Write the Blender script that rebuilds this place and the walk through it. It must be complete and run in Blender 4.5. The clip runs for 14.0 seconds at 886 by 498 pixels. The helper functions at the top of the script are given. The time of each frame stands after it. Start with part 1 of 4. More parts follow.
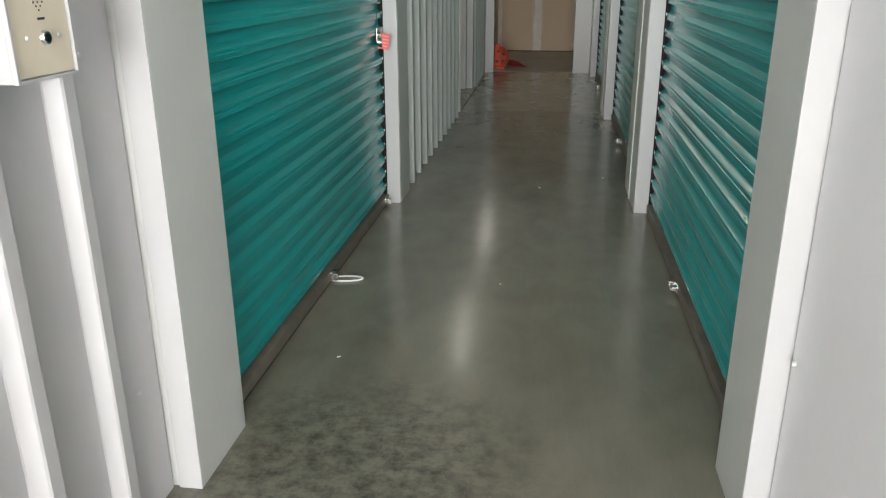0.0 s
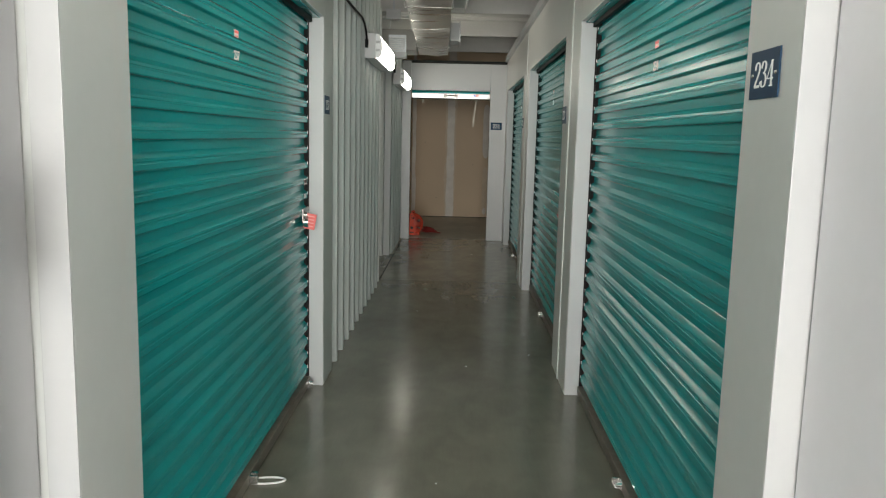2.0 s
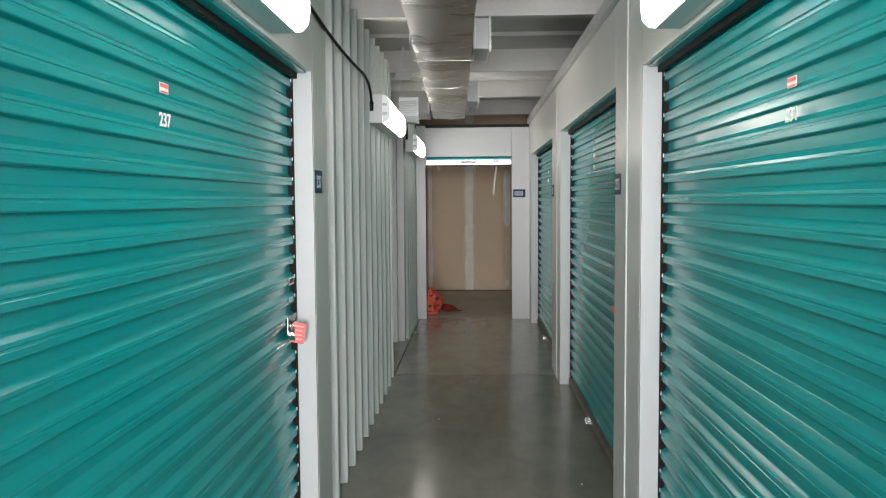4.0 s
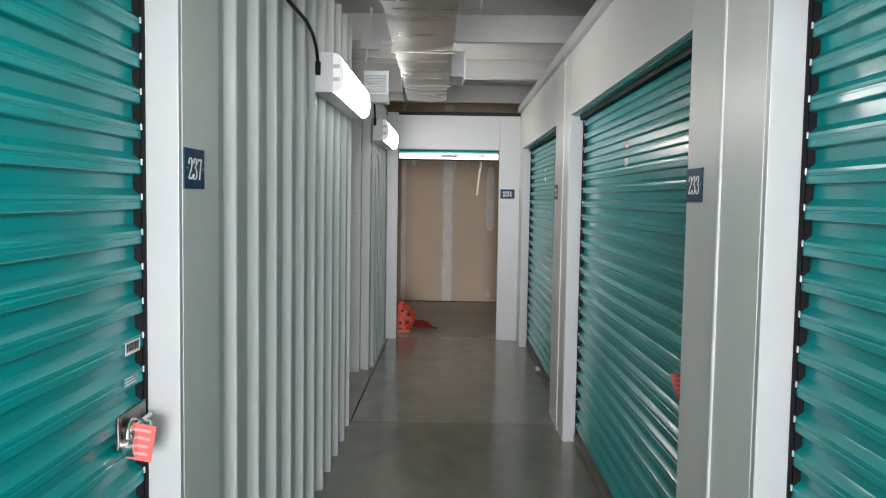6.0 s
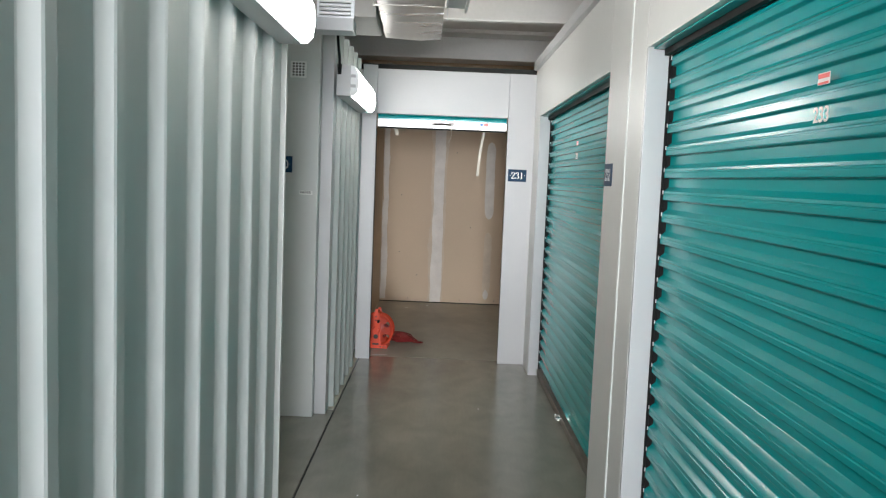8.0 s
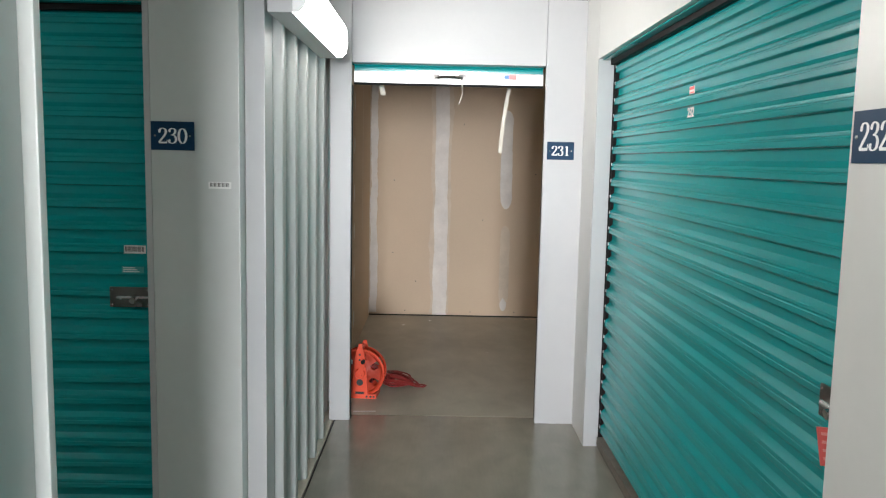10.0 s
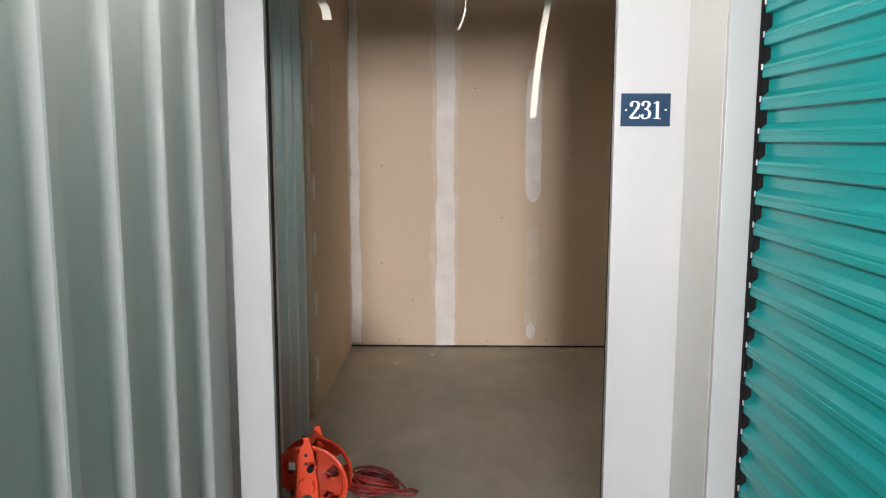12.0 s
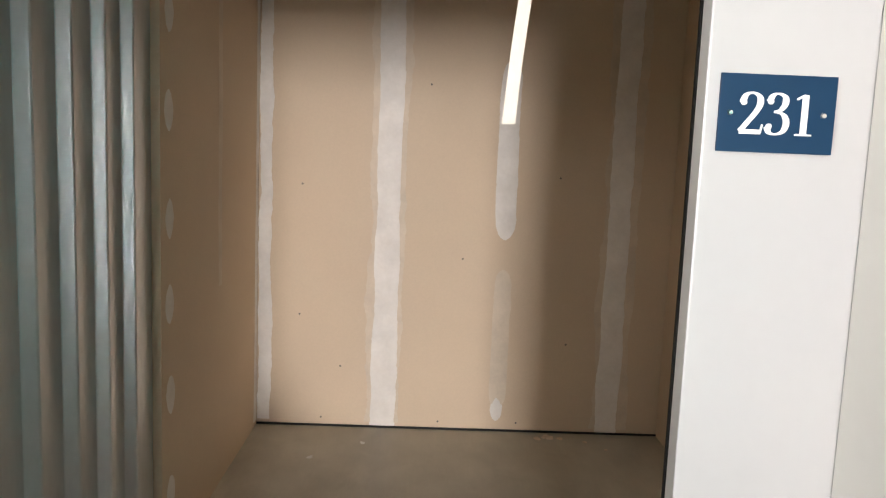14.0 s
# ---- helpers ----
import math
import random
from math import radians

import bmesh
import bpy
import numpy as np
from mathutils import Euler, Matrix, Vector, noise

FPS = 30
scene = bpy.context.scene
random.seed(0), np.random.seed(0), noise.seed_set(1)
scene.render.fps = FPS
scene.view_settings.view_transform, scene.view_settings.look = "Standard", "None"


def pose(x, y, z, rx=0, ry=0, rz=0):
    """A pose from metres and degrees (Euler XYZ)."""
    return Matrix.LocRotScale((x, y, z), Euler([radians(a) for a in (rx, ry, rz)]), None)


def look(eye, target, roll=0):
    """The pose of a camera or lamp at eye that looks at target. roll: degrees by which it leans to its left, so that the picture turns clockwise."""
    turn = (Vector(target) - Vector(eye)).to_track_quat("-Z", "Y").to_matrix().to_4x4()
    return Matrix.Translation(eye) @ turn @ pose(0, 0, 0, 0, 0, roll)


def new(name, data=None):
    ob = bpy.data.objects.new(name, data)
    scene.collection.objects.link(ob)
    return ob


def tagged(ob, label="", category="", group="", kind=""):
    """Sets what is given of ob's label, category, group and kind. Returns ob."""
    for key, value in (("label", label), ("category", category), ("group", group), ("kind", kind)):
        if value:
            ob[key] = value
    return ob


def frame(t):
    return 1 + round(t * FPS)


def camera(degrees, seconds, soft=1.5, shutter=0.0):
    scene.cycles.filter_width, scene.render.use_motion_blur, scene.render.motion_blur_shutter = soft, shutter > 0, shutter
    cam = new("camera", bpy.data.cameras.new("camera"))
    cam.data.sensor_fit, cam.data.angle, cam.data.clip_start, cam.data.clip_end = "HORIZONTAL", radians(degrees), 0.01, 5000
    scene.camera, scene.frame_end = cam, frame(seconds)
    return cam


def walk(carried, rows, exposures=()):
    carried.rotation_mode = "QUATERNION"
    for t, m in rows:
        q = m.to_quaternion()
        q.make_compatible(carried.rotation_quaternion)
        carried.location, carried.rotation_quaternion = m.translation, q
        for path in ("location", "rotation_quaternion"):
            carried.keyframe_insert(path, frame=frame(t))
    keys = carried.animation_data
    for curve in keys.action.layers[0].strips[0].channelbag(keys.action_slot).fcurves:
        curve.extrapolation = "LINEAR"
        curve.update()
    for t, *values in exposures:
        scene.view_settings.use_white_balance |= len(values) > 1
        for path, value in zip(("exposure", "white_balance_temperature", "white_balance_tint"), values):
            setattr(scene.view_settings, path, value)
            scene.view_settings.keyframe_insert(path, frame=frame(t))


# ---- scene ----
cam = camera(59.4, 14.0, soft=1.2)
PATH = [
    (0, (-0.015, -0.023, 1.319), (-0.272, 1.843, 0.646), -0.2),
    (0.5, (-0.023, -0.024, 1.389), (-0.248, 1.923, 0.99), 0.4),
    (1, (-0.022, -0.032, 1.414), (-0.216, 1.937, 1.127), 1.1),
    (1.5, (-0.063, 0.002, 1.413), (-0.197, 1.979, 1.137), 1.4),
    (2, (-0.144, 0.142, 1.431), (-0.177, 2.121, 1.144), 1.4),
    (2.5, (-0.177, 0.294, 1.471), (-0.165, 2.277, 1.207), 0.7),
    (3, (-0.163, 0.542, 1.491), (-0.269, 2.532, 1.315), 0.2),
    (5.5, (-0.273, 2.177, 1.515), (-0.286, 4.174, 1.404), -1.0),
    (6, (-0.237, 2.577, 1.523), (-0.256, 4.573, 1.394), 0.9),
    (6.5, (-0.285, 3.034, 1.518), (-0.262, 5.026, 1.349), 0.9),
    (7, (-0.236, 3.49, 1.501), (-0.227, 5.481, 1.31), 0.9),
    (7.5, (-0.229, 3.942, 1.51), (-0.238, 5.932, 1.317), 2.2),
    (8, (-0.255, 4.486, 1.532), (-0.245, 6.477, 1.353), 2.3),
    (10.5, (-0.321, 7.009, 1.517), (-0.32, 8.995, 1.284), 0.7),
    (11, (-0.302, 7.489, 1.516), (-0.321, 9.475, 1.285), 0.3),
    (11.5, (-0.318, 7.993, 1.514), (-0.335, 9.978, 1.264), 0.3),
    (12, (-0.226, 8.487, 1.486), (-0.253, 10.468, 1.213), 0.1),
    (12.5, (-0.188, 8.885, 1.488), (-0.245, 10.864, 1.2), 0.7),
    (13, (-0.181, 9.304, 1.499), (-0.247, 11.281, 1.201), 0.9),
    (13.5, (-0.063, 9.667, 1.518), (-0.146, 11.643, 1.223), 1.6),
    (14, (-0.083, 9.916, 1.521), (-0.037, 11.899, 1.27), 2.3),
]
walk(cam, [(t, look(eye, target, roll)) for t, eye, target, roll in PATH],
     [(0, 0.4, 6600, 4), (0.5, 0.24, 6700, 2), (1, 0.2, 6700, 2), (2, 0.25, 6700, 1), (3, 0.6, 6600, 3), (5.5, 0.98, 6200, 7), (6.5, 1.12, 6200, 6), (8, 1.53, 6150, 6), (10.5, 1.98, 6250, 8), (12, 2.08, 6400, 10), (14, 2.24, 6600, 10)])

# ---- world, sun, lamps' strength ----
world = bpy.data.worlds.new("world")
scene.world = world
world.use_nodes = True
wn, wl = world.node_tree.nodes, world.node_tree.links
sky = wn.new("ShaderNodeTexSky")
sky.sky_type, sky.sun_disc = "NISHITA", False
sky.sun_elevation, sky.sun_rotation = radians(50), radians(200)
wl.new(sky.outputs[0], wn["Background"].inputs[0])
wn["Background"].inputs[1].default_value = 0.13
sun = new("sun", bpy.data.lights.new("sun", "SUN"))
sun.data.energy, sun.data.angle, sun.data.color = 1.0, radians(12), (1.0, 0.95, 0.88)
sun.matrix_world = look((-2, -6, 9), (0, 0, 0))
# area lamp standing in for sky light, in an unseen opening behind the walk
day = new("daylight", bpy.data.lights.new("daylight", "AREA"))
day.data.shape, day.data.size, day.data.size_y, day.data.energy, day.data.color = "RECTANGLE", 4.4, 3.0, 1050, (1.0, 0.965, 0.975)
day.matrix_world = look((0, -8.0, 1.5), (0, 5, 1.45))
LAMP = 8.6


# ---- materials ----
def mat(name, col, rough=0.5, metal=0.0, var=0.12, scale=3.0, fine=60.0, bump=0.05, coat=0.0, dirt=None, dirt_amt=0.0, rvar=0.15, stretch=(1, 1, 1), per=0.0, spec=0.5, edge=(0.3, 0.95)):
    m = bpy.data.materials.new(name)
    m.use_nodes = True
    n, l = m.node_tree.nodes, m.node_tree.links
    b = n["Principled BSDF"]
    tc, mp = n.new("ShaderNodeTexCoord"), n.new("ShaderNodeMapping")
    mp.inputs["Scale"].default_value = stretch
    l.new(tc.outputs["Object"], mp.inputs["Vector"])
    big, small = n.new("ShaderNodeTexNoise"), n.new("ShaderNodeTexNoise")
    for t, s, d in ((big, scale, 5.0), (small, fine, 3.0)):
        t.inputs["Scale"].default_value, t.inputs["Detail"].default_value = s, d
        l.new(mp.outputs[0], t.inputs["Vector"])
    add = n.new("ShaderNodeMath")
    add.operation = "MULTIPLY_ADD"
    add.inputs[1].default_value = 0.35
    l.new(small.outputs["Fac"], add.inputs[0])
    l.new(big.outputs["Fac"], add.inputs[2])
    ramp = n.new("ShaderNodeMapRange")
    ramp.inputs["From Min"].default_value, ramp.inputs["From Max"].default_value = 0.4, 0.95
    ramp.inputs["To Min"].default_value, ramp.inputs["To Max"].default_value = 1 - var, 1 + var
    l.new(add.outputs[0], ramp.inputs["Value"])
    mul = n.new("ShaderNodeVectorMath")
    mul.operation = "SCALE"
    mul.inputs[0].default_value = col
    l.new(ramp.outputs[0], mul.inputs["Scale"])
    out = mul.outputs[0]
    if per:
        oi, pr = n.new("ShaderNodeObjectInfo"), n.new("ShaderNodeMapRange")
        pr.inputs["To Min"].default_value, pr.inputs["To Max"].default_value = 1 - per, 1 + per
        l.new(oi.outputs["Random"], pr.inputs["Value"])
        m2 = n.new("ShaderNodeVectorMath")
        m2.operation = "SCALE"
        l.new(out, m2.inputs[0])
        l.new(pr.outputs[0], m2.inputs["Scale"])
        out = m2.outputs[0]
    if dirt:
        dn = n.new("ShaderNodeTexNoise")
        dn.inputs["Scale"].default_value, dn.inputs["Detail"].default_value = scale * 2.3, 8
        l.new(mp.outputs[0], dn.inputs["Vector"])
        dr = n.new("ShaderNodeMapRange")
        dr.inputs["From Min"].default_value, dr.inputs["From Max"].default_value = edge
        dr.inputs["To Max"].default_value = dirt_amt
        l.new(dn.outputs["Fac"], dr.inputs["Value"])
        mx = n.new("ShaderNodeMix")
        mx.data_type = "RGBA"
        l.new(dr.outputs[0], mx.inputs["Factor"])
        l.new(out, mx.inputs["A"])
        mx.inputs["B"].default_value = (*dirt, 1)
        out = mx.outputs["Result"]
    l.new(out, b.inputs["Base Color"])
    rr = n.new("ShaderNodeMapRange")
    rr.inputs["To Min"].default_value, rr.inputs["To Max"].default_value = max(0.02, rough - rvar), min(1, rough + rvar)
    l.new(big.outputs["Fac"], rr.inputs["Value"])
    l.new(rr.outputs[0], b.inputs["Roughness"])
    b.inputs["Metallic"].default_value = metal
    b.inputs["Specular IOR Level"].default_value = spec
    b.inputs["Coat Weight"].default_value = coat
    b.inputs["Coat Roughness"].default_value = 0.12
    if bump:
        bp = n.new("ShaderNodeBump")
        bp.inputs["Strength"].default_value, bp.inputs["Distance"].default_value = bump, 0.004
        l.new(add.outputs[0], bp.inputs["Height"])
        l.new(bp.outputs[0], b.inputs["Normal"])
    return m


def glow(name, col, strength):
    m = bpy.data.materials.new(name)
    m.use_nodes = True
    b = m.node_tree.nodes["Principled BSDF"]
    b.inputs["Base Color"].default_value = (0.8, 0.8, 0.8, 1)
    b.inputs["Emission Color"].default_value = (*col, 1)
    b.inputs["Emission Strength"].default_value = strength
    return m


M_teal = mat("teal_paint", (0.008, 0.30, 0.305), 0.215, 0, 0.05, 0.8, 40, 0.0, rvar=0.02, spec=0.5, stretch=(1, 1, 3))
M_grey = mat("grey_painted_steel", (0.58, 0.595, 0.58), 0.36, 0, 0.04, 1.5, 30, 0.02, dirt=(0.5, 0.515, 0.48), dirt_amt=0.2, rvar=0.08)
M_white = mat("white_painted_steel", (0.47, 0.475, 0.485), 0.35, 0, 0.03, 2, 50, 0.02, dirt=(0.62, 0.60, 0.55), dirt_amt=0.2, rvar=0.05)
M_corr = mat("grey_corrugated_steel", (0.40, 0.425, 0.415), 0.34, 0, 0.05, 1.5, 40, 0.02, dirt=(0.43, 0.46, 0.44), dirt_amt=0.2, rvar=0.05, stretch=(1, 1, 0.3))
M_pale = mat("pale_grey_painted_steel", (0.68, 0.675, 0.655), 0.36, 0, 0.04, 1.5, 30, 0.02, dirt=(0.6, 0.59, 0.56), dirt_amt=0.2, rvar=0.06)
M_entry = mat("pale_corrugated_steel", (0.5, 0.5, 0.51), 0.4, 0, 0.05, 1.5, 40, 0.02, rvar=0.05, stretch=(1, 1, 0.3))
M_panel = mat("smooth_white_panel", (0.82, 0.81, 0.84), 0.45, 0, 0.03, 1.2, 30, 0.02)


def concrete(name, dark, light, rough):
    """Trowelled, sealed concrete: cloudy mottling, fine brushed streaks along y, pin holes, uneven gloss."""
    m = bpy.data.materials.new(name)
    m.use_nodes = True
    n, l = m.node_tree.nodes, m.node_tree.links
    p = n["Principled BSDF"]
    tc = n.new("ShaderNodeTexCoord")

    def cloud(scale, detail, stretch=(1, 1, 1), twist=0.0):
        mp, t = n.new("ShaderNodeMapping"), n.new("ShaderNodeTexNoise")
        mp.inputs["Scale"].default_value = stretch
        t.inputs["Scale"].default_value, t.inputs["Detail"].default_value, t.inputs["Distortion"].default_value = scale, detail, twist
        l.new(tc.outputs["Object"], mp.inputs["Vector"])
        l.new(mp.outputs[0], t.inputs["Vector"])
        return t.outputs["Fac"]

    def add(a, k, b=None, c=0.0):
        q = n.new("ShaderNodeMath")
        q.operation = "MULTIPLY_ADD"
        l.new(a, q.inputs[0])
        q.inputs[1].default_value = k
        if b is None:
            q.inputs[2].default_value = c
        else:
            l.new(b, q.inputs[2])
        return q.outputs[0]
    big, mid = cloud(1.1, 4, (1, 0.7, 1), 0.7), cloud(7, 6, (1, 0.6, 1), 0.4)
    streak, grain = cloud(70, 5, (1, 0.1, 1), 0.3), cloud(160, 2)
    f = add(grain, 0.35, add(streak, 0.2, add(mid, 0.8, add(big, 1.3, None, -0.82))))
    mx = n.new("ShaderNodeMix")
    mx.data_type = "RGBA"
    mx.inputs["A"].default_value, mx.inputs["B"].default_value = (*dark, 1), (*light, 1)
    l.new(f, mx.inputs["Factor"])
    l.new(mx.outputs["Result"], p.inputs["Base Color"])
    l.new(add(streak, 0.10, add(mid, 0.16, None, rough - 0.13)), p.inputs["Roughness"])
    p.inputs["Coat Weight"].default_value, p.inputs["Coat Roughness"].default_value = 0.08, 0.12
    bp = n.new("ShaderNodeBump")
    bp.inputs["Strength"].default_value, bp.inputs["Distance"].default_value = 0.03, 0.003
    l.new(f, bp.inputs["Height"])
    l.new(bp.outputs[0], p.inputs["Normal"])
    return m


M_floor = concrete("sealed_concrete", (0.142, 0.137, 0.109), (0.262, 0.249, 0.2), 0.21)


def stain(m, centre, radius, col, amount):
    """Mould-like dark speckle in one patch of a floor material."""
    n, l = m.node_tree.nodes, m.node_tree.links
    p = n["Principled BSDF"]
    src = p.inputs["Base Color"].links[0].from_socket
    tc = n.new("ShaderNodeTexCoord")
    d = n.new("ShaderNodeVectorMath")
    d.operation = "DISTANCE"
    d.inputs[1].default_value = centre
    l.new(tc.outputs["Object"], d.inputs[0])
    fall = n.new("ShaderNodeMapRange")
    fall.interpolation_type = "SMOOTHSTEP"
    fall.inputs["From Min"].default_value, fall.inputs["From Max"].default_value = radius * 0.25, radius
    fall.inputs["To Min"].default_value, fall.inputs["To Max"].default_value = 1, 0
    l.new(d.outputs["Value"], fall.inputs["Value"])
    t = n.new("ShaderNodeTexNoise")
    t.inputs["Scale"].default_value, t.inputs["Detail"].default_value, t.inputs["Roughness"].default_value = 16, 9, 0.75
    l.new(tc.outputs["Object"], t.inputs["Vector"])
    r = n.new("ShaderNodeMapRange")
    r.inputs["From Min"].default_value, r.inputs["From Max"].default_value, r.inputs["To Max"].default_value = 0.42, 0.66, amount
    l.new(t.outputs["Fac"], r.inputs["Value"])
    k = n.new("ShaderNodeMath")
    k.operation = "MULTIPLY"
    l.new(fall.outputs[0], k.inputs[0])
    l.new(r.outputs[0], k.inputs[1])
    x = n.new("ShaderNodeMix")
    x.data_type = "RGBA"
    l.new(k.outputs[0], x.inputs["Factor"])
    l.new(src, x.inputs["A"])
    x.inputs["B"].default_value = (*col, 1)
    l.new(x.outputs["Result"], p.inputs["Base Color"])


stain(M_floor, (-0.55, 1.72, 0), 0.75, (0.035, 0.037, 0.032), 0.85)
M_floor2 = concrete("sealed_concrete_pale", (0.19, 0.18, 0.148), (0.34, 0.318, 0.265), 0.21)
M_bare = concrete("bare_concrete", (0.33, 0.305, 0.248), (0.62, 0.58, 0.49), 0.5)
M_joint = mat("dark_joint", (0.02, 0.02, 0.018), 0.9)
M_dry = mat("tan_gypsum_board_paper", (0.72, 0.575, 0.425), 0.85, 0, 0.07, 0.9, 90, 0.05, dirt=(0.62, 0.49, 0.355), dirt_amt=0.2)
M_mud = mat("white_joint_compound", (0.9, 0.85, 0.8), 0.85, 0, 0.09, 7, 60, 0.1, dirt=(0.7, 0.6, 0.48), dirt_amt=0.25)
M_thin = mat("thin_joint_compound", (0.74, 0.625, 0.5), 0.85, 0, 0.10, 9, 60, 0.1)
M_galv = mat("galvanised_steel", (0.66, 0.68, 0.7), 0.4, 0.25, 0.15, 9, 60, 0.03, rvar=0.12)
M_ribbed = mat("bare_ribbed_steel", (0.62, 0.635, 0.65), 0.36, 0.6, 0.12, 5, 50, 0.03, rvar=0.05, stretch=(1, 1, 0.3))
M_duct = mat("foil_faced_duct_wrap", (0.36, 0.35, 0.325), 0.3, 0.85, 0.2, 5, 22, 0.6, rvar=0.16, stretch=(0.35, 1.6, 1))
M_chrome = mat("bright_zinc", (0.7, 0.7, 0.68), 0.22, 1.0, 0.08, 12, 80, 0.02)
M_steel = mat("dull_steel", (0.2, 0.195, 0.185), 0.3, 1.0, 0.15, 12, 80, 0.05)
# the branch duct's shade is put into this darker grey
M_branch = mat("shaded_duct_board", (0.36, 0.345, 0.315), 0.6, 0, 0.1, 4, 50, 0.08)
M_alu = mat("brushed_aluminium", (0.6, 0.6, 0.6), 0.35, 0.6, 0.05, 4, 60, 0.02, stretch=(0.2, 1, 6))
M_dark = mat("black_rubber", (0.007, 0.007, 0.007), 0.6, spec=0.15)
M_brown = mat("weathered_bottom_bar", (0.22, 0.195, 0.165), 0.5, 0.3, 0.25, 8, 50, 0.1, dirt=(0.12, 0.09, 0.065), dirt_amt=0.6)
M_red = mat("red_tag_plastic", (0.72, 0.13, 0.12), 0.45, 0, 0.05)
M_navy = mat("navy_sign_face", (0.003, 0.034, 0.085), 0.45, 0, 0.06, spec=0.2)
M_letter = mat("white_lettering", (0.85, 0.86, 0.86), 0.5, 0, 0.02)
M_label = mat("white_paper_label", (0.8, 0.8, 0.78), 0.6, 0, 0.03)
M_faint = mat("clear_worn_sticker", (0.06, 0.36, 0.36), 0.35)
M_ink = mat("black_ink", (0.03, 0.03, 0.03), 0.6)
M_cream = mat("cream_painted_steel", (0.70, 0.63, 0.50), 0.4, 0, 0.03, 2, 60, 0.02)
M_orange = mat("orange_plastic", (0.78, 0.08, 0.03), 0.4, 0, 0.08, 6, 60, 0.03)
M_cord = mat("red_orange_cable", (0.23, 0.02, 0.018), 0.45, 0, 0.12, 9)
M_roof = mat("white_roof_liner", (0.76, 0.745, 0.72), 0.5, 0, 0.08, 1.4, 40, 0.05, dirt=(0.45, 0.43, 0.39), dirt_amt=0.3)
M_tape = mat("off_white_tape", (0.8, 0.74, 0.64), 0.6, 0, 0.05)
M_ground = mat("apron_concrete", (0.32, 0.31, 0.28), 0.75, 0, 0.15, 0.8, 30, 0.1, dirt=(0.2, 0.19, 0.17), dirt_amt=0.4)
M_glow = glow("lit_diffuser", (1.0, 0.93, 0.865), LAMP)
M_blue = mat("blue_sticker", (0.08, 0.2, 0.65), 0.4)
M_pink = mat("pink_sticker", (0.8, 0.33, 0.31), 0.5)


# ---- building helpers ----
def box(bm, x0, x1, y0, y1, z0, z1, bev=0.0):
    b = bmesh.new()
    bmesh.ops.create_cube(b, size=1.0, matrix=Matrix.Translation(((x0 + x1) / 2, (y0 + y1) / 2, (z0 + z1) / 2)) @ Matrix.Diagonal((abs(x1 - x0), abs(y1 - y0), abs(z1 - z0), 1)))
    if bev:
        bmesh.ops.bevel(b, geom=b.edges[:], offset=bev, segments=2, affect="EDGES", profile=0.7)
    merge(bm, b)
    return bm


def merge(bm, b, m=None):
    if m is not None:
        b.transform(m)
    me = bpy.data.meshes.new("tmp")
    b.to_mesh(me)
    b.free()
    bm.from_mesh(me)
    bpy.data.meshes.remove(me)


def cyl(bm, p, q, r, r2=None, seg=16):
    p, q = Vector(p), Vector(q)
    b = bmesh.new()
    bmesh.ops.create_cone(b, cap_ends=True, segments=seg, radius1=r, radius2=r if r2 is None else r2, depth=(q - p).length)
    merge(bm, b, Matrix.Translation((p + q) / 2) @ (q - p).to_track_quat("Z", "Y").to_matrix().to_4x4())
    return bm


def tube(bm, pts, r, seg=8, closed=False):
    """A round bar along points."""
    pts = [Vector(p) for p in pts]
    rings, n = [], len(pts)
    for i, p in enumerate(pts):
        a, c = (pts[i - 1], pts[(i + 1) % n]) if closed else (pts[max(i - 1, 0)], pts[min(i + 1, n - 1)])
        q = (c - a).to_track_quat("Z", "Y")
        rings.append([bm.verts.new(p + q @ Vector((r * math.cos(k * math.tau / seg), r * math.sin(k * math.tau / seg), 0))) for k in range(seg)])
    for i in range(n if closed else n - 1):
        for k in range(seg):
            bm.faces.new((rings[i][k], rings[i][(k + 1) % seg], rings[(i + 1) % n][(k + 1) % seg], rings[(i + 1) % n][k]))
    if not closed:
        bm.faces.new(rings[0][::-1]), bm.faces.new(rings[-1])
    return bm


def profile(bm, pts, axis, a, b, t=0.0, back=False):
    """An open profile of (u, v) drawn along an axis from a to b, given thickness t along v, or along u if back."""
    def place(u, v, w):
        return {"z": (u, v, w), "x": (w, u, v), "zy": (v, u, w), "y": (u, w, v)}[axis]
    rows = []
    for d in ((0, -t) if t else (0,)):
        rows.append([[bm.verts.new(place(u + d, v, w) if back else place(u, v + d, w)) for u, v in pts] for w in (a, b)])
    for r in rows:
        for i in range(len(pts) - 1):
            bm.faces.new((r[0][i], r[0][i + 1], r[1][i + 1], r[1][i]))
    if t:
        f, g = rows
        for i in range(len(pts) - 1):
            bm.faces.new((f[0][i + 1], f[0][i], g[0][i], g[0][i + 1]))
            bm.faces.new((f[1][i], f[1][i + 1], g[1][i + 1], g[1][i]))
        for e in (0, -1):
            bm.faces.new((f[0][e], f[1][e], g[1][e], g[0][e]))
    bmesh.ops.recalc_face_normals(bm, faces=bm.faces[:])
    return bm


def part(name, bm, material, parent=None, label="", smooth=False, sharp=40):
    """Links a bmesh as one mesh object, under a thing or a part."""
    me = bpy.data.meshes.new(name)
    bm.to_mesh(me)
    bm.free()
    me.materials.append(material)
    if smooth:
        me.shade_smooth()
        me.set_sharp_from_angle(angle=radians(sharp))
    ob = new(name, me)
    if parent is not None:
        ob.parent = parent
    if label:
        ob["label"] = label
    return ob


